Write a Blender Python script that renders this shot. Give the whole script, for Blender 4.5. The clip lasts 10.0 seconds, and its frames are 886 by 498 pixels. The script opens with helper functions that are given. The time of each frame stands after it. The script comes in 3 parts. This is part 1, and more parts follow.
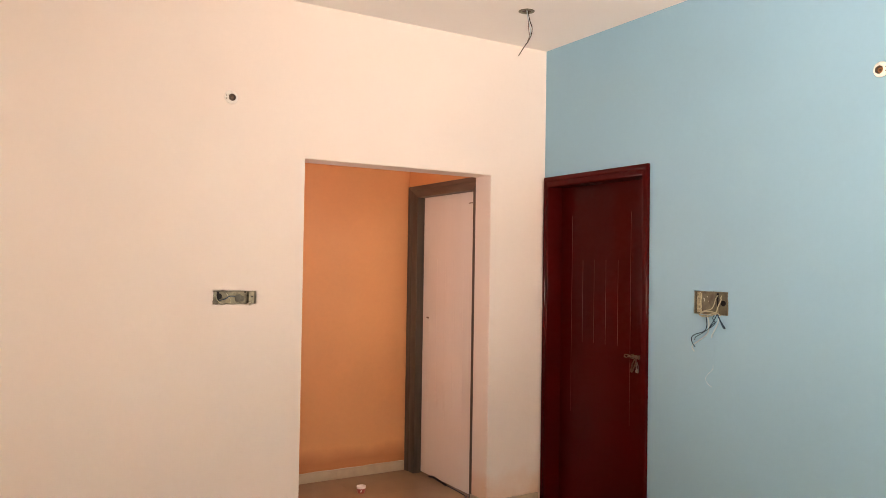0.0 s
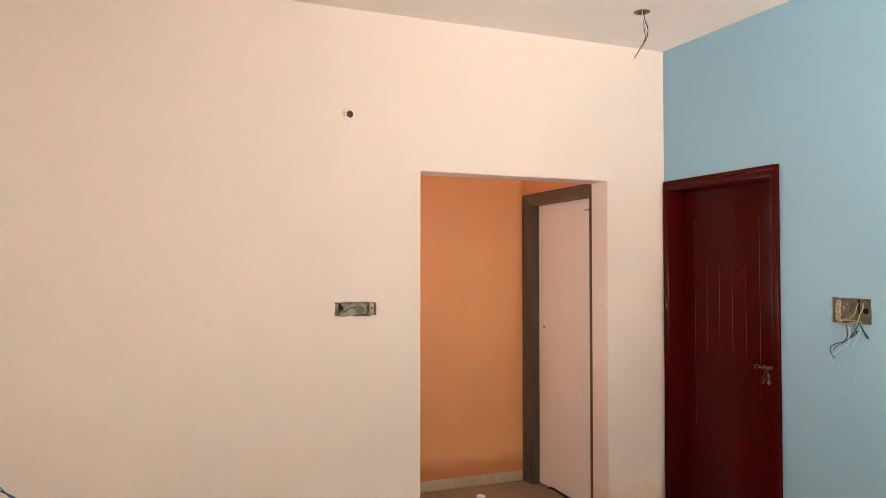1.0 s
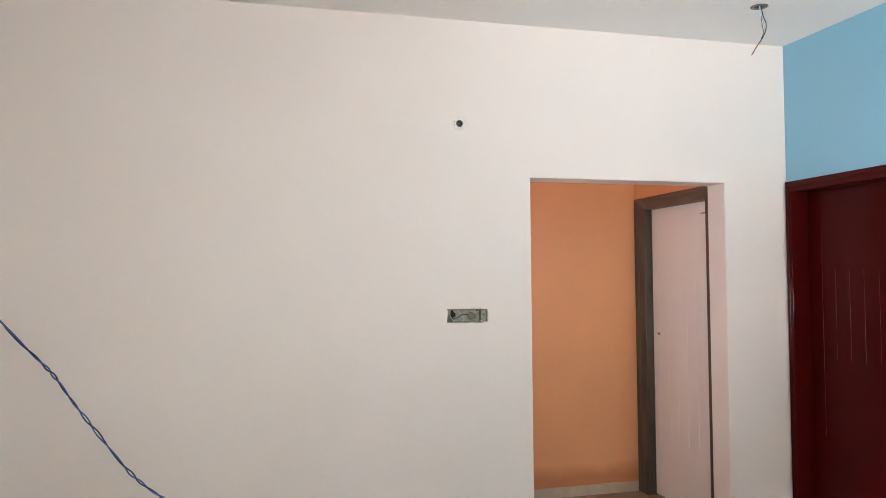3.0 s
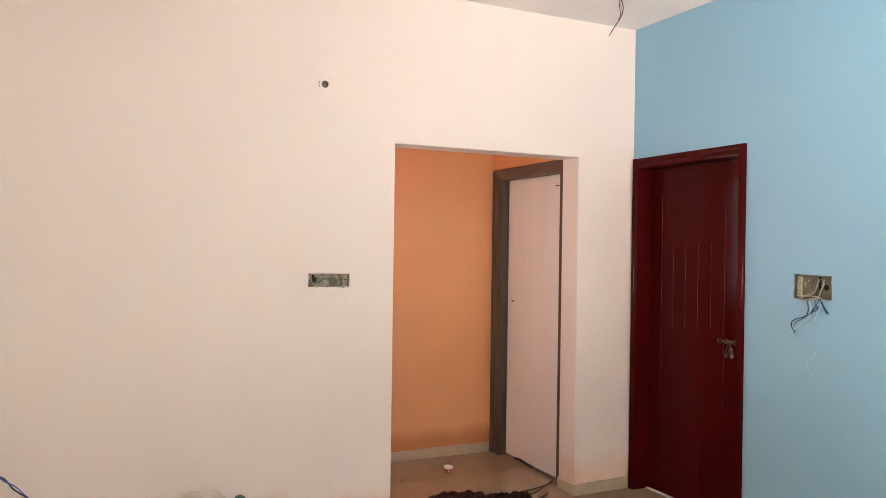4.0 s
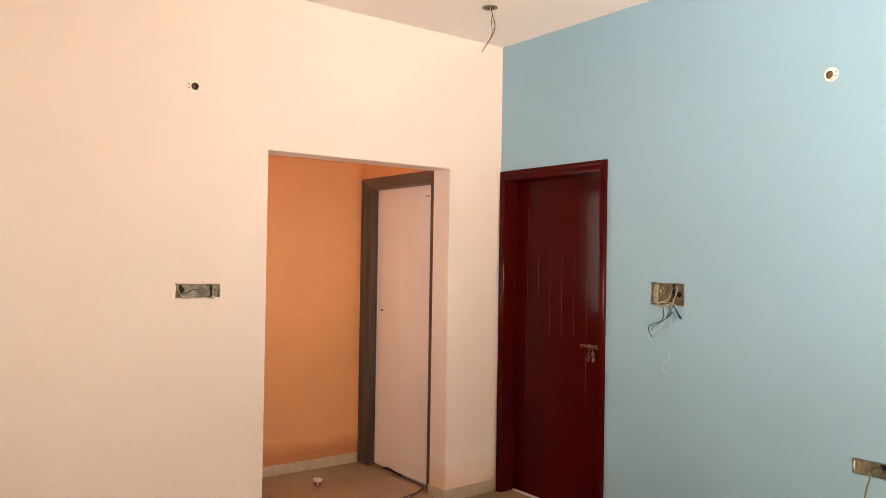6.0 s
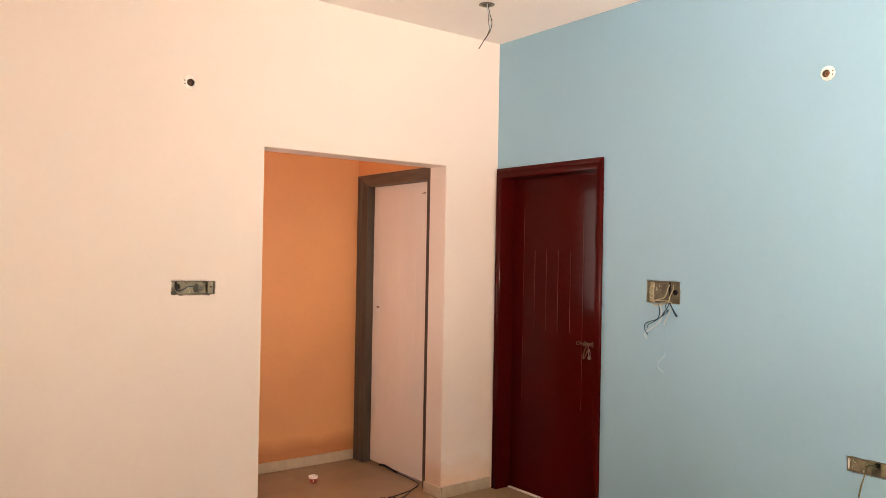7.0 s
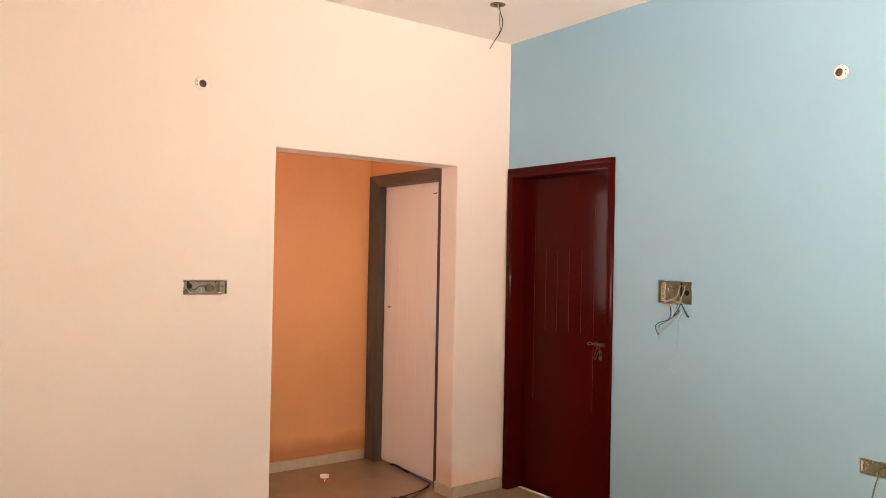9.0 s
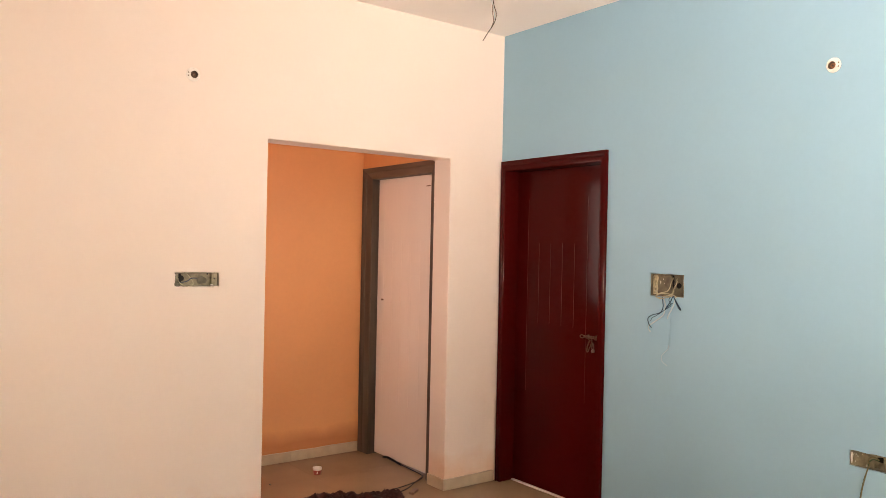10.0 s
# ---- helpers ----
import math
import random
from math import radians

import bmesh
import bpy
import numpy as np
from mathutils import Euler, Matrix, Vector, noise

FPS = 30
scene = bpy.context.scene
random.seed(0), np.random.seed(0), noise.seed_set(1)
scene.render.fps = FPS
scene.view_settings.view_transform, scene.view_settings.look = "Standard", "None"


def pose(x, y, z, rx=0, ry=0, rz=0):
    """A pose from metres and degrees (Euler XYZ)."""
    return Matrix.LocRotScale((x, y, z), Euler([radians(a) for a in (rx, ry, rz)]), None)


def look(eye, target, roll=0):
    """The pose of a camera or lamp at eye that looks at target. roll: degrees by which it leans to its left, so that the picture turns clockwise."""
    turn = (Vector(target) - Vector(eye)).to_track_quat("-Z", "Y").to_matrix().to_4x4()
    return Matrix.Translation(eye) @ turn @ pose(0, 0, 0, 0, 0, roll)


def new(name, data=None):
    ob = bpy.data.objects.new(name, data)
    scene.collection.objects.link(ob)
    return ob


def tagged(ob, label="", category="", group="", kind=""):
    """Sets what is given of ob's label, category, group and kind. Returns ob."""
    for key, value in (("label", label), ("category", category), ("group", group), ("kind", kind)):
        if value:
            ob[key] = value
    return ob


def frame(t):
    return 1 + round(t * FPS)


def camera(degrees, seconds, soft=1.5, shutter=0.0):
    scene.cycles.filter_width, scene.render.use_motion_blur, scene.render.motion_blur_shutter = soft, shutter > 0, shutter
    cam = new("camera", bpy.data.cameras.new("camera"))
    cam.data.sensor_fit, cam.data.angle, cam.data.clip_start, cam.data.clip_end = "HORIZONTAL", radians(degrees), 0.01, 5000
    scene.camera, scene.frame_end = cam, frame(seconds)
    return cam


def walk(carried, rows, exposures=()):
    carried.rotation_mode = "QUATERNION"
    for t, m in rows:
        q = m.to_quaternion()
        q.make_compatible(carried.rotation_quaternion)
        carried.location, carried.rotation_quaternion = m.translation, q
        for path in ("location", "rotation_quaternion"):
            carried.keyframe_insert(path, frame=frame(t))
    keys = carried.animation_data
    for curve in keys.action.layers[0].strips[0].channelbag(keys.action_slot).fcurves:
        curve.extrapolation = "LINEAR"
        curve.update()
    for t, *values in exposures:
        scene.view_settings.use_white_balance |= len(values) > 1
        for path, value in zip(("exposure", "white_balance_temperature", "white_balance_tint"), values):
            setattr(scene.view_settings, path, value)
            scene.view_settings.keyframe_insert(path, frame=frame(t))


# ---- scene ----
cam = camera(60.3, 10.0, soft=0.5)
PATH = [
    (0, (-3.197, -3.988, 1.554), (-2.162, -2.277, 1.596), 0.9),
    (0.5, (-3.227, -4.001, 1.563), (-2.307, -2.226, 1.63), 0.4),
    (1, (-3.22, -3.963, 1.575), (-2.442, -2.121, 1.631), 0.0),
    (1.5, (-3.235, -3.98, 1.57), (-2.569, -2.094, 1.618), -0.4),
    (2, (-3.24, -3.981, 1.577), (-2.648, -2.071, 1.637), -0.8),
    (2.2, (-3.25, -3.977, 1.579), (-2.692, -2.057, 1.65), -0.9),
    (2.45, (-3.248, -3.979, 1.577), (-2.724, -2.049, 1.657), -0.9),
    (2.75, (-3.246, -3.982, 1.575), (-2.745, -2.044, 1.656), -0.68),
    (3.05, (-3.244, -3.985, 1.573), (-2.724, -2.053, 1.646), -0.33),
    (3.3, (-3.242, -3.987, 1.571), (-2.659, -2.075, 1.629), -0.0),
    (3.5, (-3.264, -3.974, 1.572), (-2.596, -2.089, 1.612), 0.3),
    (4, (-3.285, -3.959, 1.556), (-2.417, -2.158, 1.55), 0.8),
    (4.5, (-3.362, -3.91, 1.557), (-2.34, -2.191, 1.542), 1.0),
    (5, (-3.404, -3.9, 1.559), (-2.297, -2.234, 1.578), 1.1),
    (5.5, (-3.404, -3.887, 1.559), (-2.245, -2.257, 1.582), 1.1),
    (6, (-3.41, -3.892, 1.555), (-2.208, -2.294, 1.579), 0.9),
    (6.2, (-3.409, -3.894, 1.554), (-2.196, -2.304, 1.576), 1.0),
    (7.3, (-3.408, -3.888, 1.564), (-2.202, -2.293, 1.576), 1.0),
    (7.5, (-3.405, -3.889, 1.561), (-2.206, -2.288, 1.576), 1.0),
    (8, (-3.413, -3.884, 1.562), (-2.226, -2.275, 1.582), 1.1),
    (8.5, (-3.394, -3.893, 1.565), (-2.22, -2.274, 1.581), 1.2),
    (9, (-3.397, -3.902, 1.561), (-2.215, -2.288, 1.575), 1.1),
    (9.5, (-3.402, -3.901, 1.558), (-2.209, -2.296, 1.564), 1.1),
    (10, (-3.386, -3.903, 1.556), (-2.192, -2.298, 1.553), 1.2),
]
walk(cam, [(t, look(eye, target, roll)) for t, eye, target, roll in PATH],
     [(0, -0.08, 8850, 29), (0.5, -0.10, 8800, 29), (1.0, -0.13, 8200, 25), (1.5, -0.14, 7050, 20), (2.0, -0.13, 6400, 15), (3.4, -0.11, 6220, 12), (3.6, -0.10, 6260, 13),
      (4.0, -0.02, 7350, 23), (4.4, 0.05, 8400, 26), (5.0, 0.03, 8900, 28), (6.0, 0.02, 9250, 30), (10, 0.02, 9300, 31)])

# ---- world and light ----
world = bpy.data.worlds.new("sky")
world.use_nodes = True
scene.world = world
wn, wl = world.node_tree.nodes, world.node_tree.links
sky = wn.new("ShaderNodeTexSky")
sky.sky_type = "NISHITA"
sky.sun_disc = False
sky.sun_elevation, sky.sun_rotation = radians(50), radians(120)
wl.new(sky.outputs[0], wn["Background"].inputs[0])
wn["Background"].inputs[1].default_value = 0.12


def area_lamp(name, m, w, h, watts, colour):
    """Daylight of a window's opening; also makes the passage fill."""
    data = bpy.data.lights.new(name, "AREA")
    data.shape, data.size, data.size_y, data.energy, data.color = "RECTANGLE", w, h, watts, colour
    ob = new(name, data)
    ob.matrix_world = m
    return ob


WEST_S, WEST_N, WEST_SILL, WEST_HEAD, WEST = -5.60, -4.10, 1.00, 2.35, -4.43
SOUTH_W, SOUTH_E, SOUTH_SILL, SOUTH_HEAD, SOUTH = -1.45, -0.15, 1.15, 2.35, -5.90
PASS_END, PASS_S, PASS_E, PASS_SILL, PASS_HEAD = -3.20, 0.32, 0.98, 1.00, 2.25
PANE_W, PANE_E, PANE_SILL, PANE_HEAD, PANE_Y = -2.62, -1.93, 1.02, 2.28, 1.285   # window of the passage in its north wall
# light thrown up by sunlit ground outside the two windows
area_lamp("daylight_west", look((WEST - 0.95, (WEST_S + WEST_N) / 2, 0.76), (WEST + 0.9, (WEST_S + WEST_N) / 2, 2.3)), 2.6, 1.2, 1270, (0.915, 0.985, 1.0))
area_lamp("daylight_south", look(((SOUTH_W + SOUTH_E) / 2 + 0.1, SOUTH - 0.95, 0.84), ((SOUTH_W + SOUTH_E) / 2 + 0.1, SOUTH + 0.9, 2.6)), 1.6, 1.2, 730, (0.975, 0.955, 0.95))
# added fill from the unseen passage end, brightens the off-white door and orange wall
area_lamp("daylight_passage", look((PASS_END - 0.12, (PASS_S + PASS_E) / 2, 1.62), (0, (PASS_S + PASS_E) / 2, 2.6)),
            PASS_E - PASS_S, PASS_HEAD - PASS_SILL, 6, (0.82, 0.92, 1.0))
area_lamp("daylight_pane", look(((PANE_W + PANE_E) / 2, PANE_Y - 0.02, (PANE_SILL + PANE_HEAD) / 2), ((PANE_W + PANE_E) / 2, 0, (PANE_SILL + PANE_HEAD) / 2 + 0.45)),
            PANE_E - PANE_W, PANE_HEAD - PANE_SILL, 18, (0.95, 0.89, 0.97))


# ---- materials ----
def material(name, colour, rough=0.6, metal=0.0, vary=0.06, scale=2.5, grain=60.0, bump=0.15, coat=0.0, spec=0.5,
             stretch=(1, 1, 1), dark=None, dark_amount=0.0, dark_scale=4.0, per_piece=0.0):
    """A painted or plain surface: broad patches, fine grain, a fine relief and, where dark is given, stains."""
    m = bpy.data.materials.new(name)
    m.use_nodes = True
    n, l = m.node_tree.nodes, m.node_tree.links
    b = n["Principled BSDF"]
    co = n.new("ShaderNodeTexCoord")
    mp = n.new("ShaderNodeMapping")
    mp.inputs["Scale"].default_value = stretch
    l.new(co.outputs["Object"], mp.inputs[0])
    broad = n.new("ShaderNodeTexNoise")
    broad.inputs["Scale"].default_value, broad.inputs["Detail"].default_value = scale, 3
    fine = n.new("ShaderNodeTexNoise")
    fine.inputs["Scale"].default_value, fine.inputs["Detail"].default_value = grain, 5
    for t in (broad, fine):
        l.new(mp.outputs[0], t.inputs["Vector"])
    both = n.new("ShaderNodeMath")
    both.operation = "MULTIPLY_ADD"
    both.inputs[1].default_value = 0.35
    l.new(fine.outputs[0], both.inputs[0])
    l.new(broad.outputs[0], both.inputs[2])
    ramp = n.new("ShaderNodeMapRange")
    ramp.inputs["From Min"].default_value, ramp.inputs["From Max"].default_value = 0.42, 0.93
    ramp.inputs["To Min"].default_value, ramp.inputs["To Max"].default_value = 1 - vary, 1 + vary
    l.new(both.outputs[0], ramp.inputs[0])
    mul = n.new("ShaderNodeMix")
    mul.data_type, mul.blend_type = "RGBA", "MULTIPLY"
    mul.inputs["Factor"].default_value = 1
    mul.inputs["A"].default_value = (*colour, 1)
    l.new(ramp.outputs[0], mul.inputs["B"])
    out = mul.outputs["Result"]
    if per_piece:
        info = n.new("ShaderNodeObjectInfo")
        pr = n.new("ShaderNodeMapRange")
        pr.inputs["To Min"].default_value, pr.inputs["To Max"].default_value = 1 - per_piece, 1 + per_piece
        l.new(info.outputs["Random"], pr.inputs[0])
        mp2 = n.new("ShaderNodeMix")
        mp2.data_type, mp2.blend_type = "RGBA", "MULTIPLY"
        mp2.inputs["Factor"].default_value = 1
        l.new(out, mp2.inputs["A"])
        l.new(pr.outputs[0], mp2.inputs["B"])
        out = mp2.outputs["Result"]
    if dark:
        st = n.new("ShaderNodeTexNoise")
        st.inputs["Scale"].default_value, st.inputs["Detail"].default_value = dark_scale, 6
        l.new(mp.outputs[0], st.inputs["Vector"])
        sr = n.new("ShaderNodeMapRange")
        sr.inputs["From Min"].default_value, sr.inputs["From Max"].default_value = 0.52, 0.72
        sr.inputs["To Max"].default_value = dark_amount
        l.new(st.outputs[0], sr.inputs[0])
        sm = n.new("ShaderNodeMix")
        sm.data_type = "RGBA"
        l.new(sr.outputs[0], sm.inputs["Factor"])
        l.new(out, sm.inputs["A"])
        sm.inputs["B"].default_value = (*dark, 1)
        out = sm.outputs["Result"]
    l.new(out, b.inputs["Base Color"])
    rr = n.new("ShaderNodeMapRange")
    rr.inputs["From Min"].default_value, rr.inputs["From Max"].default_value = 0.3, 0.7
    rr.inputs["To Min"].default_value, rr.inputs["To Max"].default_value = max(0.02, rough * 0.85), min(1, rough * 1.15)
    l.new(broad.outputs[0], rr.inputs[0])
    l.new(rr.outputs[0], b.inputs["Roughness"])
    b.inputs["Metallic"].default_value = metal
    b.inputs["Specular IOR Level"].default_value = spec
    b.inputs["Coat Weight"].default_value = coat
    b.inputs["Coat Roughness"].default_value = 0.08
    bp = n.new("ShaderNodeBump")
    bp.inputs["Strength"].default_value, bp.inputs["Distance"].default_value = bump, 0.004
    l.new(both.outputs[0], bp.inputs["Height"])
    l.new(bp.outputs[0], b.inputs["Normal"])
    return m


def add_splash(m, colour, amount, z0, z1, scale, uneven=0.35):
    """Blotchy water stains, within a band of heights, over a wall paint."""
    n, l = m.node_tree.nodes, m.node_tree.links
    b = n["Principled BSDF"]
    old = b.inputs["Base Color"].links[0].from_socket
    co = n.new("ShaderNodeTexCoord")
    ns = n.new("ShaderNodeTexNoise")
    ns.inputs["Scale"].default_value, ns.inputs["Detail"].default_value = scale, 5
    l.new(co.outputs["Object"], ns.inputs["Vector"])
    xyz = n.new("ShaderNodeSeparateXYZ")
    l.new(co.outputs["Object"], xyz.inputs[0])
    wob = n.new("ShaderNodeMath")
    wob.operation = "MULTIPLY_ADD"
    wob.inputs[1].default_value = -uneven
    l.new(ns.outputs[0], wob.inputs[0])
    l.new(xyz.outputs[2], wob.inputs[2])
    r = n.new("ShaderNodeMapRange")
    r.inputs["From Min"].default_value, r.inputs["From Max"].default_value = z1 - uneven / 2, z0 - uneven / 2
    r.inputs["To Min"].default_value, r.inputs["To Max"].default_value = 0, amount
    l.new(wob.outputs[0], r.inputs[0])
    mx = n.new("ShaderNodeMix")
    mx.data_type = "RGBA"
    l.new(r.outputs[0], mx.inputs["Factor"])
    l.new(old, mx.inputs["A"])
    mx.inputs["B"].default_value = (*colour, 1)
    l.new(mx.outputs["Result"], b.inputs["Base Color"])


CREAM = material("cream_emulsion", (0.785, 0.712, 0.655), 0.6, vary=0.025, scale=1.6, grain=35, bump=0.10)
add_splash(CREAM, (0.72, 0.44, 0.27), 0.55, 0.09, 0.26, 6.0)
GREIGE = material("grey_beige_emulsion", (0.58, 0.50, 0.42), 0.6, vary=0.03, scale=1.6, grain=35, bump=0.10)
# made-up colour of the unseen west wall: warms and dims its bounce light
BOUNCE_PEACH = material("deep_peach_emulsion", (0.49, 0.368, 0.262), 0.6, vary=0.03, scale=1.6, grain=35, bump=0.10)
BLUE = material("blue_emulsion", (0.236, 0.470, 0.617), 0.5, vary=0.03, scale=1.4, grain=35, bump=0.10)
ORANGE = material("orange_emulsion", (0.75, 0.365, 0.163), 0.5, vary=0.05, scale=1.8, grain=40, bump=0.10)
add_splash(ORANGE, (0.40, 0.13, 0.04), 0.65, 0.12, 0.225, 3.5, 0.14)
CEIL = material("white_distemper", (0.87, 0.845, 0.815), 0.8, vary=0.02, scale=1.2, grain=45, bump=0.1)
TILE = material("beige_vitrified_tile", (0.285, 0.198, 0.124), 0.16, vary=0.05, scale=6, grain=120, bump=0.02, per_piece=0.03, spec=0.32)
GROUT = material("tile_grout", (0.262, 0.182, 0.114), 0.6, vary=0.08, scale=10, grain=90)
SKIRT = material("pale_speckled_skirting", (0.41, 0.335, 0.245), 0.35, vary=0.10, scale=14, grain=160, bump=0.03, per_piece=0.04)
MAROON = material("maroon_gloss_enamel", (0.054, 0.0030, 0.0030), 0.11, vary=0.08, scale=3, grain=50, bump=0.004, spec=0.08)
# paler than the leaf: the grooves' highlights put into their colour, fading in places
GROOVE = material("dusty_worn_maroon", (0.115, 0.033, 0.029), 0.55, spec=0.2, vary=0.25, scale=5, grain=60, bump=0.1, dark=(0.055, 0.004, 0.004), dark_amount=0.9, dark_scale=2.2)
PRIMER = material("grey_primer_brushed_upright", (0.074, 0.060, 0.047), 0.45, vary=0.45, scale=9, grain=45, bump=0.3, stretch=(1, 1, 0.10),
                  dark=(0.036, 0.029, 0.024), dark_amount=0.75, dark_scale=9)
PRIMER_ACROSS = material("grey_primer_brushed_across", (0.130, 0.098, 0.073), 0.45, vary=0.45, scale=9, grain=45, bump=0.3, stretch=(1, 0.10, 1),
                         dark=(0.040, 0.031, 0.024), dark_amount=0.75, dark_scale=9)
OFFWHITE = material("off_white_laminate", (0.82, 0.80, 0.78), 0.4, vary=0.03, scale=4, grain=70, bump=0.06, stretch=(1, 1, 0.15))
GALV = material("galvanised_steel", (0.205, 0.193, 0.135), 0.42, metal=0.4, vary=0.45, scale=22, grain=120, bump=0.3,
                dark=(0.05, 0.042, 0.03), dark_amount=0.8, dark_scale=26)
DULLSTEEL = material("dull_brown_steel", (0.110, 0.108, 0.073), 0.4, metal=0.35, vary=0.35, scale=28, grain=120, bump=0.3,
                     dark=(0.05, 0.04, 0.03), dark_amount=0.7, dark_scale=30)
MORTAR = material("grey_mortar", (0.13, 0.13, 0.105), 0.9, vary=0.35, scale=40, grain=200, bump=0.8)
# plastic of the cables, and the darkness inside holes and slots of the boxes
BLACK = material("black_plastic", (0.008, 0.008, 0.008), 0.5, spec=0.15, vary=0.15, scale=20, grain=90)
PVC = material("white_pvc", (0.80, 0.78, 0.73), 0.4, vary=0.05, scale=30, grain=120, dark=(0.45, 0.36, 0.28), dark_amount=0.35, dark_scale=40)
CAVITY = material("dusty_brown_cavity", (0.10, 0.07, 0.05), 0.8, vary=0.3, scale=30, grain=120)
YELLOW = material("yellow_wire_sheath", (0.38, 0.37, 0.26), 0.5, vary=0.1, scale=30, grain=100)
BLUEWIRE = material("blue_wire_sheath", (0.05, 0.10, 0.36), 0.4, vary=0.12, scale=30, grain=100)
DARKWIRE = material("dark_blue_wire_sheath", (0.018, 0.055, 0.105), 0.45, spec=0.2, vary=0.1, scale=30, grain=100)
WHITEWIRE = material("white_wire_sheath", (0.46, 0.60, 0.64), 0.45, vary=0.06, scale=30, grain=100)
GREENWIRE = material("green_wire_sheath", (0.035, 0.085, 0.035), 0.45, vary=0.1, scale=30, grain=100)
BROWNWIRE = material("brown_wire_sheath", (0.17, 0.11, 0.08), 0.5, vary=0.1, scale=30, grain=100)
FLECK = material("bright_scraped_zinc", (0.47, 0.49, 0.42), 0.3, metal=0.3, vary=0.1, scale=60, grain=160)
# the shine of the box's plate, put into a paler speckled colour
SPANGLE = material("spangled_zinc", (0.38, 0.36, 0.24), 0.35, metal=0.25, vary=0.55, scale=70, grain=190, bump=0.5,
                   dark=(0.10, 0.088, 0.055), dark_amount=0.95, dark_scale=60)
COPPER = material("worn_copper", (0.36, 0.17, 0.08), 0.4, metal=0.6, vary=0.25, scale=40, grain=120)
# darker copper for the socket in the cream wall's outlet
DARK_COPPER = material("tarnished_brown_copper", (0.085, 0.050, 0.030), 0.5, metal=0.4, vary=0.3, scale=40, grain=120)
OLIVEWIRE = material("dusty_olive_wire_sheath", (0.17, 0.155, 0.080), 0.5, vary=0.15, scale=30, grain=100)
PALEWIRE = material("bluish_white_wire_sheath", (0.42, 0.58, 0.68), 0.45, vary=0.06, scale=30, grain=100)
DARKCABLE = material("dark_brown_cable_sheath", (0.030, 0.020, 0.015), 0.55, spec=0.2, vary=0.15, scale=30, grain=100)
BRASS = material("worn_brass", (0.15, 0.09, 0.06), 0.4, metal=0.6, vary=0.2, scale=30, grain=100)
STEEL = material("bright_steel", (0.22, 0.19, 0.17), 0.35, metal=0.7, vary=0.1, scale=30, grain=100)
CLOTH = material("dark_brown_cloth", (0.030, 0.0085, 0.0065), 0.75, spec=0.18, vary=0.35, scale=18, grain=220, bump=0.5,
                 dark=(0.012, 0.006, 0.006), dark_amount=0.6, dark_scale=14)
WOOD = material("raw_wood_offcut", (0.165, 0.092, 0.054), 0.7, vary=0.2, scale=20, grain=120, stretch=(0.3, 3, 3))
PAPERWHITE = material("white_paper", (0.82, 0.80, 0.78), 0.5, vary=0.03, scale=20, grain=100)
PAPERRED = material("red_printed_paper", (0.32, 0.055, 0.04), 0.4, vary=0.08, scale=30, grain=100)
# lighter than the leaf, falling back to the leaf's colour in patches
GROOVEWHITE = material("bare_white_groove", (0.92, 0.90, 0.87), 0.5, vary=0.06, scale=6, grain=60, dark=(0.82, 0.80, 0.78), dark_amount=0.7, dark_scale=3)
PALESTONE = material("pale_stone", (0.70, 0.69, 0.66), 0.4, vary=0.06, scale=12, grain=90, bump=0.05)
SACK = material("whitish_plastic_sack", (0.56, 0.50, 0.44), 0.38, vary=0.08, scale=9, grain=120, bump=0.2)


# ---- mesh helpers ----
def add_box(bm, x0, x1, y0, y1, z0, z1, bevel=0.0, segments=2):
    g = bmesh.ops.create_cube(bm, size=1)["verts"]
    for v in g:
        v.co = Vector((x0 + (v.co.x + 0.5) * (x1 - x0), y0 + (v.co.y + 0.5) * (y1 - y0), z0 + (v.co.z + 0.5) * (z1 - z0)))
    if bevel:
        edges = list({e for v in g for e in v.link_edges})
        bmesh.ops.bevel(bm, geom=edges, offset=bevel, segments=segments, affect="EDGES", clamp_overlap=True)
    return bm


def box(*a, **k):
    return add_box(bmesh.new(), *a, **k)


def add_cyl(bm, p, axis, r, depth, seg=28, r2=None):
    """A closed cylinder or cone from p along axis."""
    axis = Vector(axis).normalized()
    m = Matrix.Translation(Vector(p) + axis * depth / 2) @ axis.to_track_quat("Z", "Y").to_matrix().to_4x4()
    bmesh.ops.create_cone(bm, cap_ends=True, segments=seg, radius1=r, radius2=r if r2 is None else r2, depth=depth, matrix=m)
    return bm


def add_ring(bm, p, axis, r_out, r_in, depth, seg=32):
    """A flat ring with thickness, from p along axis."""
    axis = Vector(axis).normalized()
    m = Matrix.Translation(Vector(p)) @ axis.to_track_quat("Z", "Y").to_matrix().to_4x4()
    loops = []
    for r, z in ((r_in, 0), (r_out, 0), (r_out, depth * 0.7), (r_out - depth * 0.5, depth), (r_in, depth)):
        loops.append([bm.verts.new(m @ Vector((r * math.cos(2 * math.pi * i / seg), r * math.sin(2 * math.pi * i / seg), z))) for i in range(seg)])
    for k in range(5):
        a, b = loops[k], loops[(k + 1) % 5]
        for i in range(seg):
            bm.faces.new((a[i], a[(i + 1) % seg], b[(i + 1) % seg], b[i]))
    return bm


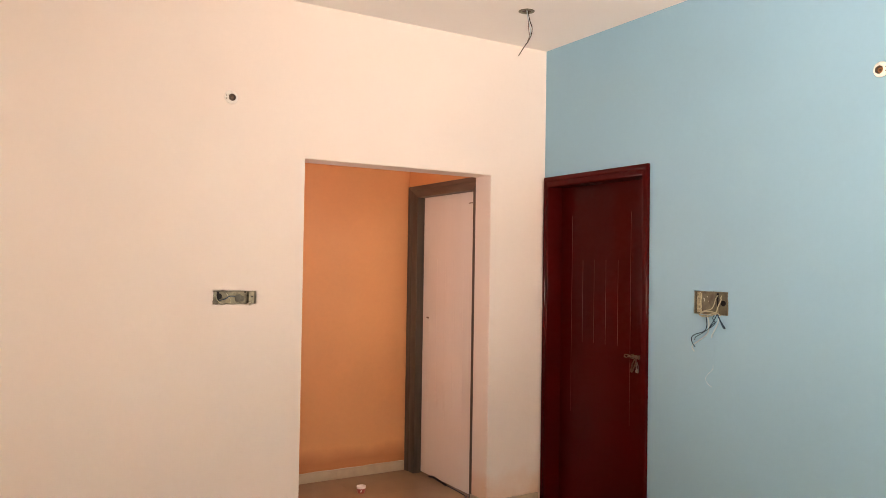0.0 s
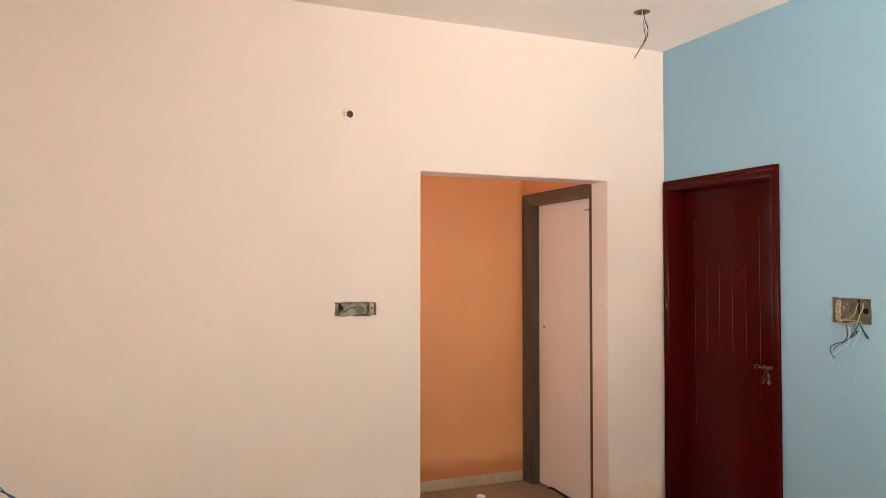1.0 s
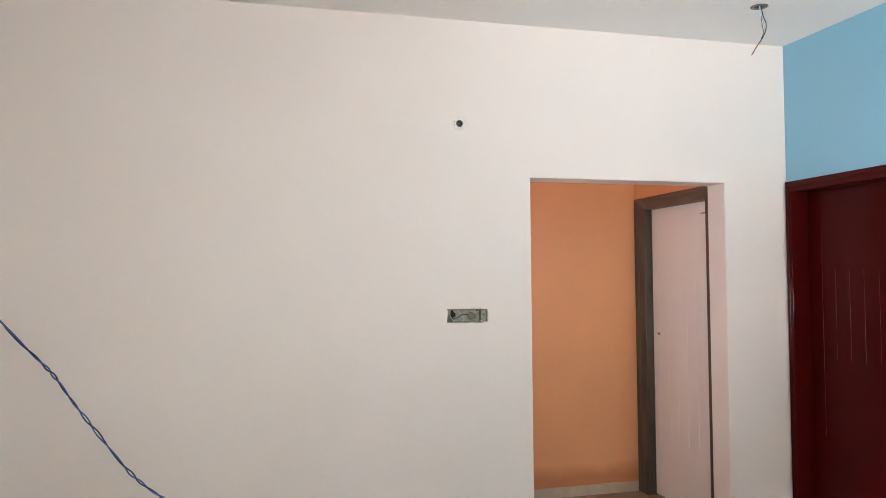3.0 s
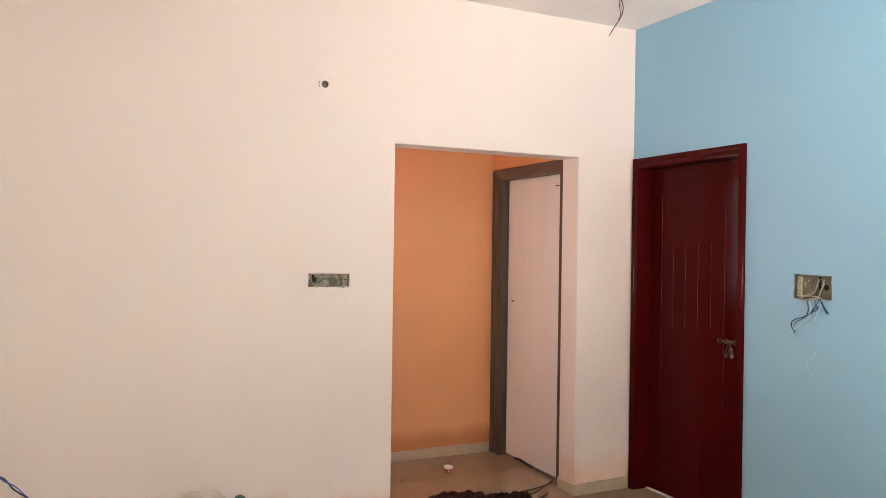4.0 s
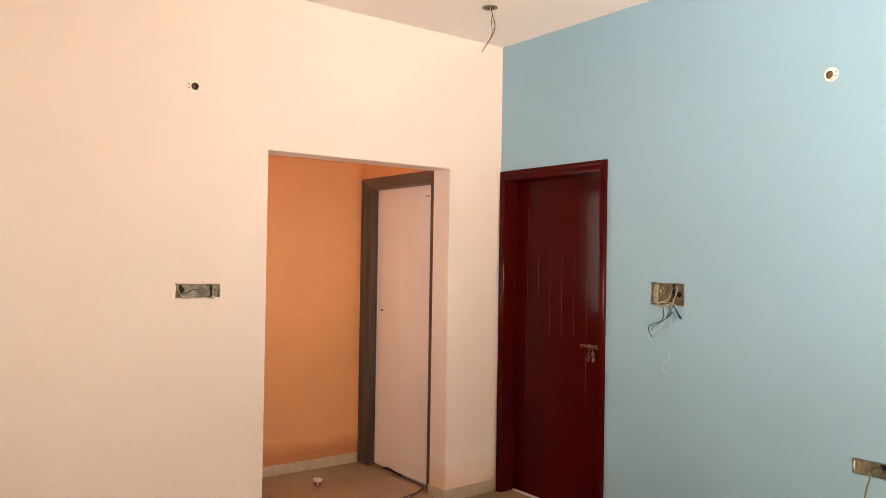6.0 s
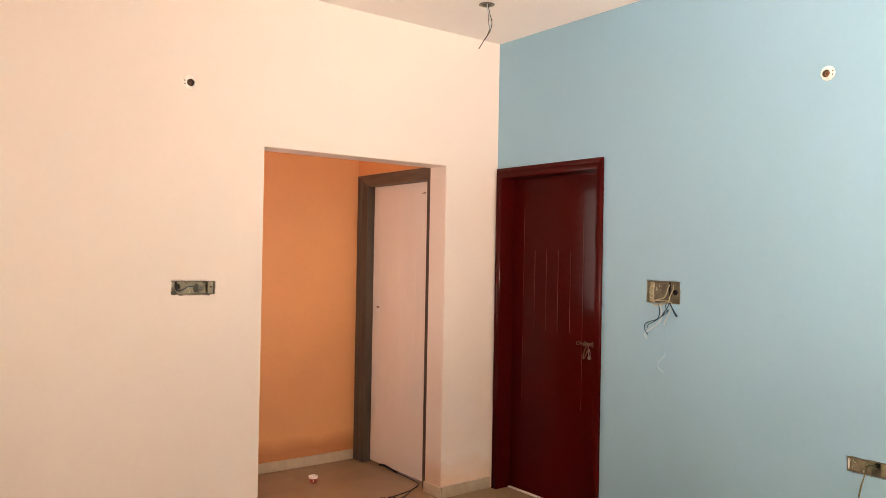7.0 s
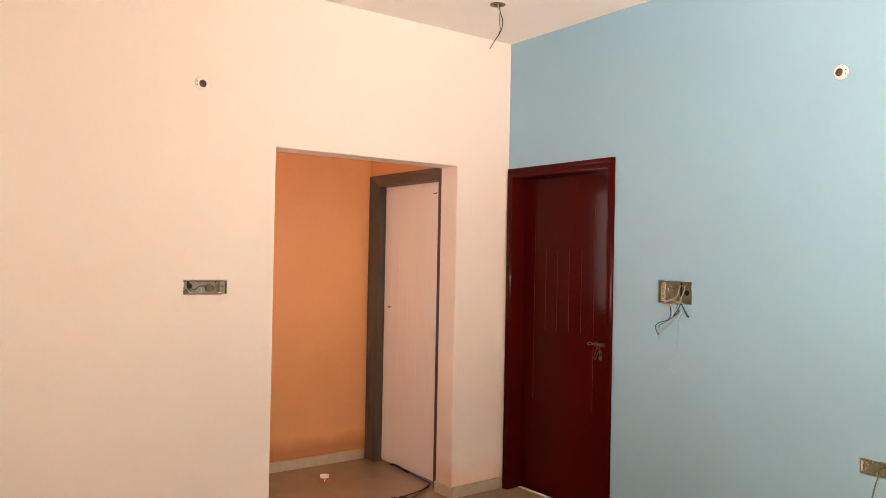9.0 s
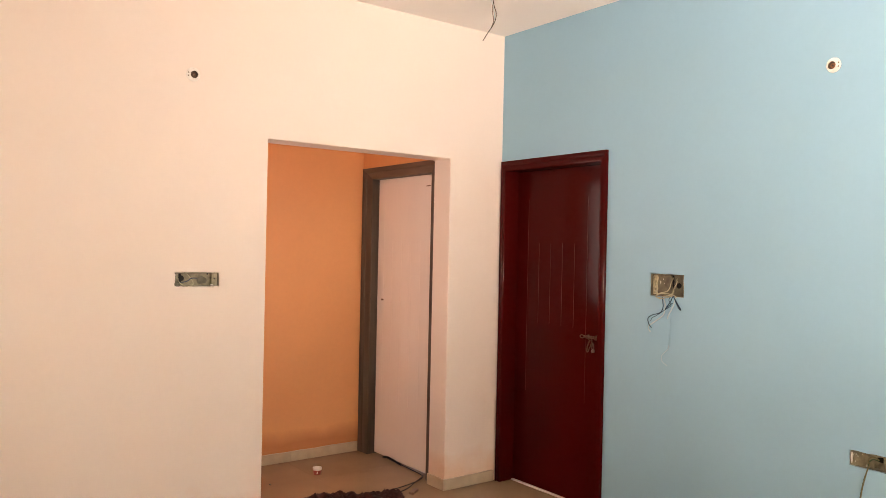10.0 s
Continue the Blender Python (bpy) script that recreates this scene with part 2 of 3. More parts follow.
def smooth_line(points, steps=8):
    """A Catmull-Rom line through the points."""
    p = [Vector(q) for q in points]
    p = [p[0] * 2 - p[1]] + p + [p[-1] * 2 - p[-2]]
    out = []
    for i in range(1, len(p) - 2):
        a, b, c, d = p[i - 1:i + 3]
        for s in range(steps):
            t = s / steps
            out.append(0.5 * (2 * b + (c - a) * t + (2 * a - 5 * b + 4 * c - d) * t * t + (3 * b - a - 3 * c + d) * t ** 3))
    out.append(p[-2])
    return out


def add_tube(bm, points, r, seg=8, steps=8):
    """A round wire through the points."""
    line = smooth_line(points, steps)
    up, rings = Vector((0.31, 0.17, 0.93)), []
    for i, q in enumerate(line):
        d = (line[min(i + 1, len(line) - 1)] - line[max(i - 1, 0)]).normalized()
        side = d.cross(up).normalized()
        over = side.cross(d)
        rings.append([bm.verts.new(q + r * (math.cos(2 * math.pi * k / seg) * side + math.sin(2 * math.pi * k / seg) * over)) for k in range(seg)])
    for a, b in zip(rings, rings[1:]):
        for k in range(seg):
            bm.faces.new((a[k], a[(k + 1) % seg], b[(k + 1) % seg], b[k]))
    bm.faces.new(rings[0][::-1])
    bm.faces.new(rings[-1])
    return bm


def tube(points, r, **k):
    return add_tube(bmesh.new(), points, r, **k)


def mesh_object(name, bm, mat, smooth=None):
    bmesh.ops.recalc_face_normals(bm, faces=bm.faces)
    me = bpy.data.meshes.new(name)
    bm.to_mesh(me)
    bm.free()
    for m in mat if isinstance(mat, (list, tuple)) else (mat,):
        me.materials.append(m)
    if smooth is not None:
        me.shade_smooth()
        me.set_sharp_from_angle(angle=radians(smooth))
    return new(name, me)


def part(name, bm, mat, parent, label="", smooth=40):
    ob = mesh_object(name, bm, mat, smooth)
    ob.parent = parent
    ob.matrix_parent_inverse = parent.matrix_world.inverted()
    if label:
        tagged(ob, label)
    return ob


def thing(name, label, category, place=(0, 0, 0), group="", kind=""):
    ob = new(name)
    ob.empty_display_size = 0.05
    ob.location = place
    ob.matrix_world = Matrix.Translation(place)
    return tagged(ob, label, category, group, kind)


def setting(name, bm, mat, label, category, smooth=None):
    return tagged(mesh_object(name, bm, mat, smooth), label, category, "", "structure")


def cut(ob, cutter):
    """Take the closed bodies in cutter out of ob's mesh for good."""
    bmesh.ops.recalc_face_normals(cutter, faces=cutter.faces)
    me = bpy.data.meshes.new("cutter")
    cutter.to_mesh(me)
    cutter.free()
    tool = new("cutter", me)
    mod = ob.modifiers.new("openings", "BOOLEAN")
    mod.operation, mod.solver, mod.object = "DIFFERENCE", "EXACT", tool
    bpy.context.view_layer.update()
    done = bpy.data.meshes.new_from_object(ob.evaluated_get(bpy.context.evaluated_depsgraph_get()))
    ob.modifiers.clear()
    name, old = ob.data.name, ob.data
    ob.data = done
    bpy.data.meshes.remove(old)
    done.name = name
    bpy.data.objects.remove(tool)
    bpy.data.meshes.remove(me)
    return ob


def soften(ob, test, width):
    """Round the edges of ob whose two ends both pass the test."""
    bm = bmesh.new()
    bm.from_mesh(ob.data)
    edges = [e for e in bm.edges if test(e.verts[0].co) and test(e.verts[1].co) and len(e.link_faces) == 2
             and e.calc_face_angle(0) > 0.7]
    bmesh.ops.bevel(bm, geom=edges, offset=width, segments=2, affect="EDGES")
    bm.to_mesh(ob.data)
    bm.free()


def near(a, b):
    return abs(a - b) < 1e-4


def ragged(bm, axis, at, depth, u0, u1, v0, v1, rough, seed):
    """A closed cutter with a chipped rectangular outline in the plane of a wall, standing out of it on both sides."""
    rnd = random.Random(seed)
    outline, n = [], 9
    for (ua, va), (ub, vb) in zip(((u0, v0), (u1, v0), (u1, v1), (u0, v1)), ((u1, v0), (u1, v1), (u0, v1), (u0, v0))):
        for i in range(n):
            outline.append((ua + (ub - ua) * i / n + rnd.uniform(-1, 1) * rough, va + (vb - va) * i / n + rnd.uniform(-1, 1) * rough))
    lo, hi = [], []
    for u, v in outline:
        for lst, d in ((lo, at - 0.02 if depth > 0 else at + 0.02), (hi, at + depth)):
            lst.append(bm.verts.new((d, u, v) if axis == "x" else (u, d, v)))
    k = len(outline)
    bm.faces.new(lo[::-1])
    bm.faces.new(hi)
    for i in range(k):
        bm.faces.new((lo[i], lo[(i + 1) % k], hi[(i + 1) % k], hi[i]))
    return bm


# ---- plan; the room's north-east corner is at the origin ----
H = 2.99                      # ceiling
OPEN_W, OPEN_E, OPEN_H, THICK = -1.682, -0.436, 2.13, 0.175
PASS_N, PASS_WALL = 1.135, -0.405
D1_N, D1_S, D1_H = -0.013, -0.934, 2.142       # maroon door, outer size of its frame
D2_S, D2_N, D2_H = 0.1765, 1.131, 2.143        # off-white door, outer size of its frame
LAMP_A, LAMP_B = (-2.097, 2.416), (-2.217, 2.400)
CEIL_BOX = (-0.605, -0.572)

# ---- walls ----
wall_north = setting("wall_north", box(WEST - 0.2, 0, 0, THICK, -0.1, H), [CREAM, ORANGE],
                     "cream painted plaster wall with a plain opening to a passage", "wall")
c = box(OPEN_W, OPEN_E, -0.1, THICK + 0.1, -0.2, OPEN_H)
ragged(c, "y", 0, 0.055, -2.169, -1.941, 1.330, 1.404, 0.0032, 3)
add_cyl(c, (LAMP_A[0], -0.02, LAMP_A[1]), (0, 1, 0), 0.034, 0.09)
cut(wall_north, c)
for x, z, r in ((-2.166, 1.402, 0.006), (-1.975, 1.330, 0.007), (-2.120, 1.405, 0.005), (-1.944, 1.345, 0.005)):   # chipped plaster
    cut(wall_north, add_cyl(bmesh.new(), (x, -0.02, z), (0, 1, 0), r, 0.05, 9))
soften(wall_north, lambda v: (near(v.x, OPEN_W) or near(v.x, OPEN_E) or near(v.z, OPEN_H)) and (near(v.y, 0) or near(v.y, THICK))
       and OPEN_W - 1e-3 < v.x < OPEN_E + 1e-3 and v.z < OPEN_H + 1e-3, 0.003)
for f in wall_north.data.polygons:
    f.material_index = 1 if f.normal.y > 0.9 and f.center.y > 0.1 else 0

wall_east = setting("wall_east", box(0, 0.2, SOUTH - 0.2, THICK, -0.1, H), BLUE,
                    "light blue painted plaster wall with chased electrical boxes", "wall")
c = box(-0.1, 0.3, D1_S + 0.02, D1_N - 0.02, -0.2, D1_H - 0.02)
ragged(c, "x", 0, 0.055, -1.463, -1.247, 1.319, 1.442, 0.0022, 5)
ragged(c, "x", 0, 0.055, -2.545, -2.320, 0.655, 0.722, 0.0022, 8)
add_cyl(c, (-0.02, LAMP_B[0], LAMP_B[1]), (1, 0, 0), 0.034, 0.09)
cut(wall_east, c)

# out of view; its peach tone is there for the bounce on the cream wall
wall_west = setting("wall_west", box(WEST - 0.2, WEST, SOUTH - 0.2, 0, -0.1, H), BOUNCE_PEACH, "plain unseen plaster wall, deep peach for warm dim bounce light, with a window opening", "wall")
cut(wall_west, box(WEST - 0.4, WEST + 0.2, WEST_S, WEST_N, WEST_SILL, WEST_HEAD))
wall_south = setting("wall_south", box(WEST, 0, SOUTH - 0.2, SOUTH, -0.1, H), GREIGE,
                     "plain grey-beige painted plaster wall with a window opening", "wall")
cut(wall_south, box(SOUTH_W, SOUTH_E, SOUTH - 0.4, SOUTH + 0.2, SOUTH_SILL, SOUTH_HEAD))

passage_wall_north = setting("passage_wall_north", box(-3.4, 0, PASS_N, PASS_N + 0.15, -0.1, H), ORANGE,
                             "orange painted passage wall with water stains low down", "wall")
cut(passage_wall_north, box(PANE_W, PANE_E, PASS_N - 0.2, PASS_N + 0.4, PANE_SILL, PANE_HEAD))
passage_wall_east = setting("passage_wall_east", box(PASS_WALL, -0.22, THICK, PASS_N, -0.1, H), ORANGE,
                            "orange painted passage wall with a doorway", "wall")
cut(passage_wall_east, box(-0.7, 0, THICK - 0.05, PASS_N + 0.05, -0.2, D2_H - 0.004))
# unseen end wall; its opening is made up to let the fill lamp in
passage_wall_west = setting("passage_wall_west", box(PASS_END - 0.2, PASS_END, THICK, PASS_N, -0.1, H), ORANGE,
                            "unseen orange passage end wall with an opening added for a fill lamp", "wall")
cut(passage_wall_west, box(PASS_END - 0.4, PASS_END + 0.2, PASS_S, PASS_E, PASS_SILL, PASS_HEAD))

ceiling = setting("ceiling", box(WEST - 0.2, 0.2, SOUTH - 0.2, PASS_N + 0.15, H, H + 0.12), CEIL,
                  "plain white painted ceiling slab with a round outlet", "ceiling")
cut(ceiling, add_cyl(bmesh.new(), (CEIL_BOX[0], CEIL_BOX[1], H - 0.02), (0, 0, 1), 0.040, 0.09))

floor = setting("floor", box(WEST - 0.2, 0.2, SOUTH - 0.2, PASS_N + 0.15, -0.12, -0.003), GROUT,
                "glossy beige vitrified tile floor with fine joints", "floor")


# ---- maroon door in the blue wall ----
# across a frame from its outer edge: share of the width, metres proud of the face
MOULDED = ((0.0, 0.002), (0.05, 0.004), (0.16, 0.006), (0.30, 0.0062), (0.39, 0.005), (0.44, 0.002), (0.48, 0.000), (0.54, 0.001), (0.62, 0.002), (0.86, 0.002), (0.95, 0.0005), (1.0, -0.004))
STEPPED = ((0.0, 0.001), (0.03, 0.006), (0.36, 0.007), (0.41, 0.004), (0.44, 0.0), (0.93, 0.0), (0.98, -0.002), (1.0, -0.005))


def door_frame_piece(kind, face, depth, mat, parent, lo, hi, top, name, profile, width, head, sill=0.0):
    """One jamb (low or high) or the head of a mitred, moulded door frame in an x wall, whose outer size is lo to hi and top. Its front looks to -x."""
    bm, rings = bmesh.new(), ([], [])
    line = [(0.0, -depth), *profile, (1.0, -depth)]
    for u, proud in line:
        x = face - proud
        if kind == "head":
            ends = (x, lo + u * width[0], top - u * head), (x, hi - u * width[1], top - u * head)
        else:
            y = lo + u * width[0] if kind == "low" else hi - u * width[1]
            ends = (x, y, sill), (x, y, top - u * head)
        for ring, p in zip(rings, ends):
            ring.append(bm.verts.new(p))
    n = len(line)
    for i in range(n):
        bm.faces.new((rings[0][i], rings[0][(i + 1) % n], rings[1][(i + 1) % n], rings[1][i]))
    bm.faces.new(rings[0][::-1])
    bm.faces.new(rings[1])
    return part(name, bm, mat, parent, smooth=28)


def grooved_leaf(x0, x1, y0, y1, z0, z1, grooves, front, mat, groove_mat, parent, name="leaf"):
    """A door leaf with shallow upright V grooves milled into its front face. grooves: y, lower z, upper z."""
    ob = part(name, box(x0, x1, y0, y1, z0, z1, 0.002), mat, parent, smooth=None)
    c = bmesh.new()
    for y, za, zb in grooves:
        bmesh.ops.create_cone(c, cap_ends=True, segments=4, radius1=0.0016, radius2=0.0016, depth=zb - za,
                              matrix=Matrix.Translation((front, y, (za + zb) / 2)))
    cut(ob, c)
    ob.data.materials.clear()
    for m in (mat, groove_mat):
        ob.data.materials.append(m)
    for f in ob.data.polygons:
        milled = abs(f.normal.x) < 0.95 and abs(f.center.x - front) < 0.004 and any(abs(f.center.y - y) < 0.004 for y, za, zb in grooves)
        f.material_index = 1 if milled else 0
    return ob


door_1 = thing("door_1", "closed glossy maroon panel door with grooves in a moulded frame", "door", (0.03, -0.49, 0), kind="structure")
FACE1, LEAF1, WIDE1 = -0.017, 0.100, 0.046
for kind, name in (("high", "jamb"), ("low", "jamb"), ("head", "head")):
    door_frame_piece(kind, FACE1, 0.21, MAROON, door_1, D1_S, D1_N, D1_H, name, MOULDED, (WIDE1, WIDE1), 0.066)
G1 = [-0.168 - 0.105 * i for i in range(6)]
GROOVES1 = [(y, 0.62, 1.89) if i in (0, 5) else (y, 1.08, 1.60) for i, y in enumerate(G1)]
leaf_1 = grooved_leaf(LEAF1, LEAF1 + 0.035, D1_S + WIDE1 + 0.001, D1_N - WIDE1 - 0.001, 0.008, D1_H - 0.067, GROOVES1, LEAF1, MAROON, GROOVE, door_1)
part("threshold", box(LEAF1 - 0.016, LEAF1 + 0.07, D1_S + WIDE1 + 0.001, D1_N - WIDE1 - 0.001, -0.002, 0.006, 0.001, segments=1), PALESTONE, door_1, "pale stone threshold strip")

L = LEAF1
lock = part("lock", box(L - 0.003, L + 0.001, -0.792, -0.716, 1.024, 1.042, 0.001), BRASS, door_1, "worn brass aldrop latch")
part("bolt", tube([(L - 0.014, -0.690, 1.030), (L - 0.015, -0.72, 1.034), (L - 0.015, -0.794, 1.032)], 0.0042), BRASS, lock)
part("pull", tube([(L - 0.014, -0.712, 1.033), (L - 0.020, -0.694, 1.042), (L - 0.023, -0.677, 1.042), (L - 0.024, -0.671, 1.035), (L - 0.023, -0.677, 1.027), (L - 0.018, -0.686, 1.025)], 0.0028), BRASS, lock)
for y in (-0.724, -0.784):
    part("guide", tube([(L, y, 1.046), (L - 0.020, y, 1.043), (L - 0.021, y, 1.026), (L, y, 1.020)], 0.003), BRASS, lock)
part("hasp", tube([(L - 0.018, -0.760, 1.030), (L - 0.020, -0.764, 1.008), (L - 0.018, -0.752, 0.985), (L - 0.016, -0.738, 0.962), (L - 0.014, -0.728, 0.945), (L - 0.014, -0.718, 0.948),
                   (L - 0.015, -0.722, 0.968), (L - 0.018, -0.734, 0.995), (L - 0.018, -0.748, 1.020)], 0.0036), BRASS, lock)
padlock = thing("padlock", "small worn padlock hanging from the door latch", "padlock", (L - 0.022, -0.76, 0.97))
part("padlock_body", box(L - 0.030, L - 0.012, -0.784, -0.764, 0.944, 0.966, 0.004), STEEL, padlock)
part("shackle", tube([(L - 0.021, -0.781, 0.963), (L - 0.021, -0.780, 0.985), (L - 0.021, -0.773, 1.004), (L - 0.021, -0.767, 0.985), (L - 0.021, -0.767, 0.963)], 0.0026), STEEL, padlock)

# ---- off-white door in the passage ----
door_2 = thing("door_2", "closed off-white grooved panel door in a grey primed frame", "door", (-0.34, 0.65, 0), kind="structure")
FACE2, LEAF2 = -0.412, -0.350
for kind, name in (("high", "jamb"), ("low", "jamb"), ("head", "head")):
    door_frame_piece(kind, FACE2, 0.15, PRIMER_ACROSS if kind == "head" else PRIMER, door_2, D2_S, D2_N, D2_H, name, STEPPED, (0.066, 0.135), 0.085)
G2 = [0.328 + 0.1165 * i for i in range(6)]
GROOVES2 = [(y, 0.40, 1.87) if i in (0, 5) else (y, 0.42, 1.597) for i, y in enumerate(G2)]
leaf_2 = grooved_leaf(LEAF2, LEAF2 + 0.035, D2_S + 0.067, D2_N - 0.136, 0.012, D2_H - 0.087, GROOVES2, LEAF2, OFFWHITE, GROOVEWHITE, door_2)
part("keyhole_plate", box(LEAF2 - 0.003, LEAF2 + 0.001, 0.906, 0.936, 1.156, 1.168, 0.001), BRASS, door_2)
part("nail", add_cyl(bmesh.new(), (LEAF2 - 0.004, 0.335, 1.980), (0.15, 1, 0), 0.004, 0.075, 10), BROWNWIRE, door_2)


# ---- electrical boxes ----
def back_box(name, axis, u0, u1, v0, v1, label, hole_u, hole_v):
    """A sunken galvanised box, open to the room: a back plate, four sides, flange lips, a black disc for the dark of a
    knockout hole.
    """
    at, d = 0.0, 0.036

    def slab(bm, a0, a1, ua, ub, va, vb, bev=0.0008):
        if axis == "x":
            add_box(bm, a0, a1, ua, ub, va, vb, bev, 1)
        else:
            add_box(bm, ua, ub, a0, a1, va, vb, bev, 1)

    centre = (0.03, (u0 + u1) / 2, (v0 + v1) / 2) if axis == "x" else ((u0 + u1) / 2, 0.03, (v0 + v1) / 2)
    ob = thing(name, label, "switch box", centre, "electrical boxes")
    e = 0.003
    u0, u1, v0, v1 = u0 + e, u1 - e, v0 + e, v1 - e
    bm = bmesh.new()
    slab(bm, at + d - 0.002, at + d, u0, u1, v0, v1)
    part("back_plate", bm, GALV, ob)
    for s in ((u0, u0 + 0.0025, v0, v1), (u1 - 0.0025, u1, v0, v1), (u0 + 0.003, u1 - 0.003, v0, v0 + 0.0025), (u0 + 0.003, u1 - 0.003, v1 - 0.0025, v1)):
        bm = bmesh.new()
        slab(bm, at + 0.002, at + d - 0.003, *s)
        part("side", bm, GALV, ob)
    p = (at + d - 0.0045, hole_u, hole_v) if axis == "x" else (hole_u, at + d - 0.0045, hole_v)
    part("knockout", add_cyl(bmesh.new(), p, (1, 0, 0) if axis == "x" else (0, 1, 0), 0.0145, 0.002, 20), BLACK, ob, "black disc for the dark of a round knockout hole")
    return ob


box_a = back_box("switch_box", "y", -2.169, -1.941, 1.330, 1.404, "empty galvanised switch box sunk in the cream wall", -2.128, 1.372)
box_b = back_box("switch_box", "x", -1.463, -1.247, 1.319, 1.442, "galvanised switch box sunk in the blue wall, wires hanging out", -1.432, 1.385)
box_c = back_box("switch_box", "x", -2.545, -2.320, 0.655, 0.722, "low galvanised socket box sunk in the blue wall", -2.50, 0.69)


def wire(name, pts, r, mat, label, group="loose wires"):
    ob = mesh_object(name, tube(pts, r), mat, 60)
    return tagged(ob, label, "wire", group)


def lump(centre, size, seed):
    """A rough flattened dab of mortar."""
    bm = bmesh.new()
    bmesh.ops.create_icosphere(bm, subdivisions=3, radius=1)
    for v in bm.verts:
        f = 1 + 0.35 * noise.noise(v.co * 1.6 + Vector((seed, 0, 0)))
        v.co = Vector([c + k * q * f for c, k, q in zip(centre, size, v.co)])
    return bm


def in_a(u, v, out=0):
    """A place by the box in the cream wall: mm from its west edge, down from its top, out of the wall."""
    return (-2.169 + u / 1000, -out / 1000, 1.404 - v / 1000)


def in_b(u, v, out=0):
    """A place by the upper box in the blue wall: mm from its north edge, down from its top, out of the wall."""
    return (-out / 1000, -1.247 - u / 1000, 1.442 - (v + max(0, v - 126) * 0.1) / 1000)


def in_c(u, v, out=0):
    """A place by the low box in the blue wall."""
    return (-out / 1000, -2.320 - u / 1000, 0.722 - v / 1000)


part("mortar", lump(in_a(146, 42, -31), (0.026, 0.007, 0.020), 1.0), MORTAR, box_a, "dab of grey mortar")
part("mortar", lump(in_a(20, 64, -20), (0.012, 0.012, 0.012), 4.0), MORTAR, box_a, "dab of grey mortar")
part("mortar", lump(in_a(196, 69, -14), (0.008, 0.010, 0.006), 7.0), PVC, box_a, "dab of white putty")
lug = part("lug", box(-2.169 + 0.192, -2.169 + 0.222, 0.011, 0.014, 1.404 - 0.068, 1.404 - 0.006, 0.001, segments=1), GALV, box_a, "bent galvanised lug")
# solid black discs and bars stand in for the dark inside holes and slots
part("screw_hole", add_cyl(bmesh.new(), in_a(208, 34, -10.5), (0, 1, 0), 0.0045, 0.002, 12), BLACK, lug)
part("screw_hole", add_cyl(bmesh.new(), in_a(178, 10, -33), (0, 1, 0), 0.005, 0.002, 12), BLACK, box_a, "black disc for the dark of a screw hole")
part("slot", box(-2.169 + 0.028, -2.169 + 0.040, 0.028, 0.0335, 1.404 - 0.060, 1.404 - 0.008, 0.001, segments=1), BLACK, box_a, "black bar for the dark of an open slot")
part("slot", box(0.020, 0.026, -1.247 - 0.146, -1.247 - 0.131, 1.442 - 0.085, 1.442 - 0.008, 0.001, segments=1), BLACK, box_b, "black bar for the dark of an open slot")
part("inner_plate", box(0.012, 0.015, -1.247 - 0.130, -1.247 - 0.006, 1.442 - 0.119, 1.442 - 0.005, 0.001, segments=1), DULLSTEEL, box_b, "dull brown steel plate")
part("inner_plate", box(0.012, 0.015, -1.247 - 0.211, -1.247 - 0.148, 1.442 - 0.119, 1.442 - 0.005, 0.001, segments=1), DULLSTEEL, box_b, "dull brown steel plate")
part("knockout", add_cyl(bmesh.new(), in_b(179, 60, -9.5), (1, 0, 0), 0.0145, 0.004, 20), BLACK, box_b, "black disc for the dark of a round knockout hole")
rnd = random.Random(12)
# added crumpled strip that carries the plate's bright sheen
strip = bmesh.new()
grid = [[strip.verts.new(in_b(11 + 34 * i / 6 + rnd.uniform(-2.5, 2.5), 7 + 106 * j / 16, -11.5 + rnd.uniform(0, 3.5))) for j in range(17)] for i in range(7)]
for i in range(6):
    for j in range(16):
        strip.faces.new((grid[i][j], grid[i + 1][j], grid[i + 1][j + 1], grid[i][j + 1]))
for rim in [e for e in strip.edges if len(e.link_faces) == 1]:
    for v in rim.verts:
        v.co.x = 0.0125
part("bent_strip", strip, SPANGLE, box_b, "crumpled strip coloured bright for the sheen of the zinc plate", smooth=None)
# small bright flecks, most of them along the strip
for k in range(16):
    u, v = (rnd.gauss(27, 9), rnd.uniform(8, 112)) if k < 11 else (rnd.uniform(12, 110), rnd.uniform(8, 60))
    part("paint_fleck", lump(in_b(u, v, -11), (0.002, rnd.uniform(0.0010, 0.0032), rnd.uniform(0.002, 0.006)), k * 3.1), FLECK, box_b, "bright fleck")
# black lump, not mortar: the darkness of an open knockout
part("mortar", lump(in_c(118, 24, -38), (0.008, 0.020, 0.014), 2.0), BLACK, box_c, "black lump for the dark of an open knockout")
part("inner_plate", box(0.014, 0.017, -2.320 - 0.098, -2.320 - 0.005, 0.722 - 0.062, 0.722 - 0.005, 0.001, segments=1), GALV, box_c, "dull galvanised plate")
part("inner_plate", box(0.014, 0.017, -2.320 - 0.220, -2.320 - 0.134, 0.722 - 0.062, 0.722 - 0.005, 0.001, segments=1), GALV, box_c, "dull galvanised plate")
for k in range(9):
    part("paint_fleck", lump(in_c(rnd.uniform(8, 70), rnd.uniform(10, 58), -13), (0.002, rnd.uniform(0.001, 0.004), rnd.uniform(0.002, 0.006)), k * 2.3), FLECK, box_c, "bright fleck")
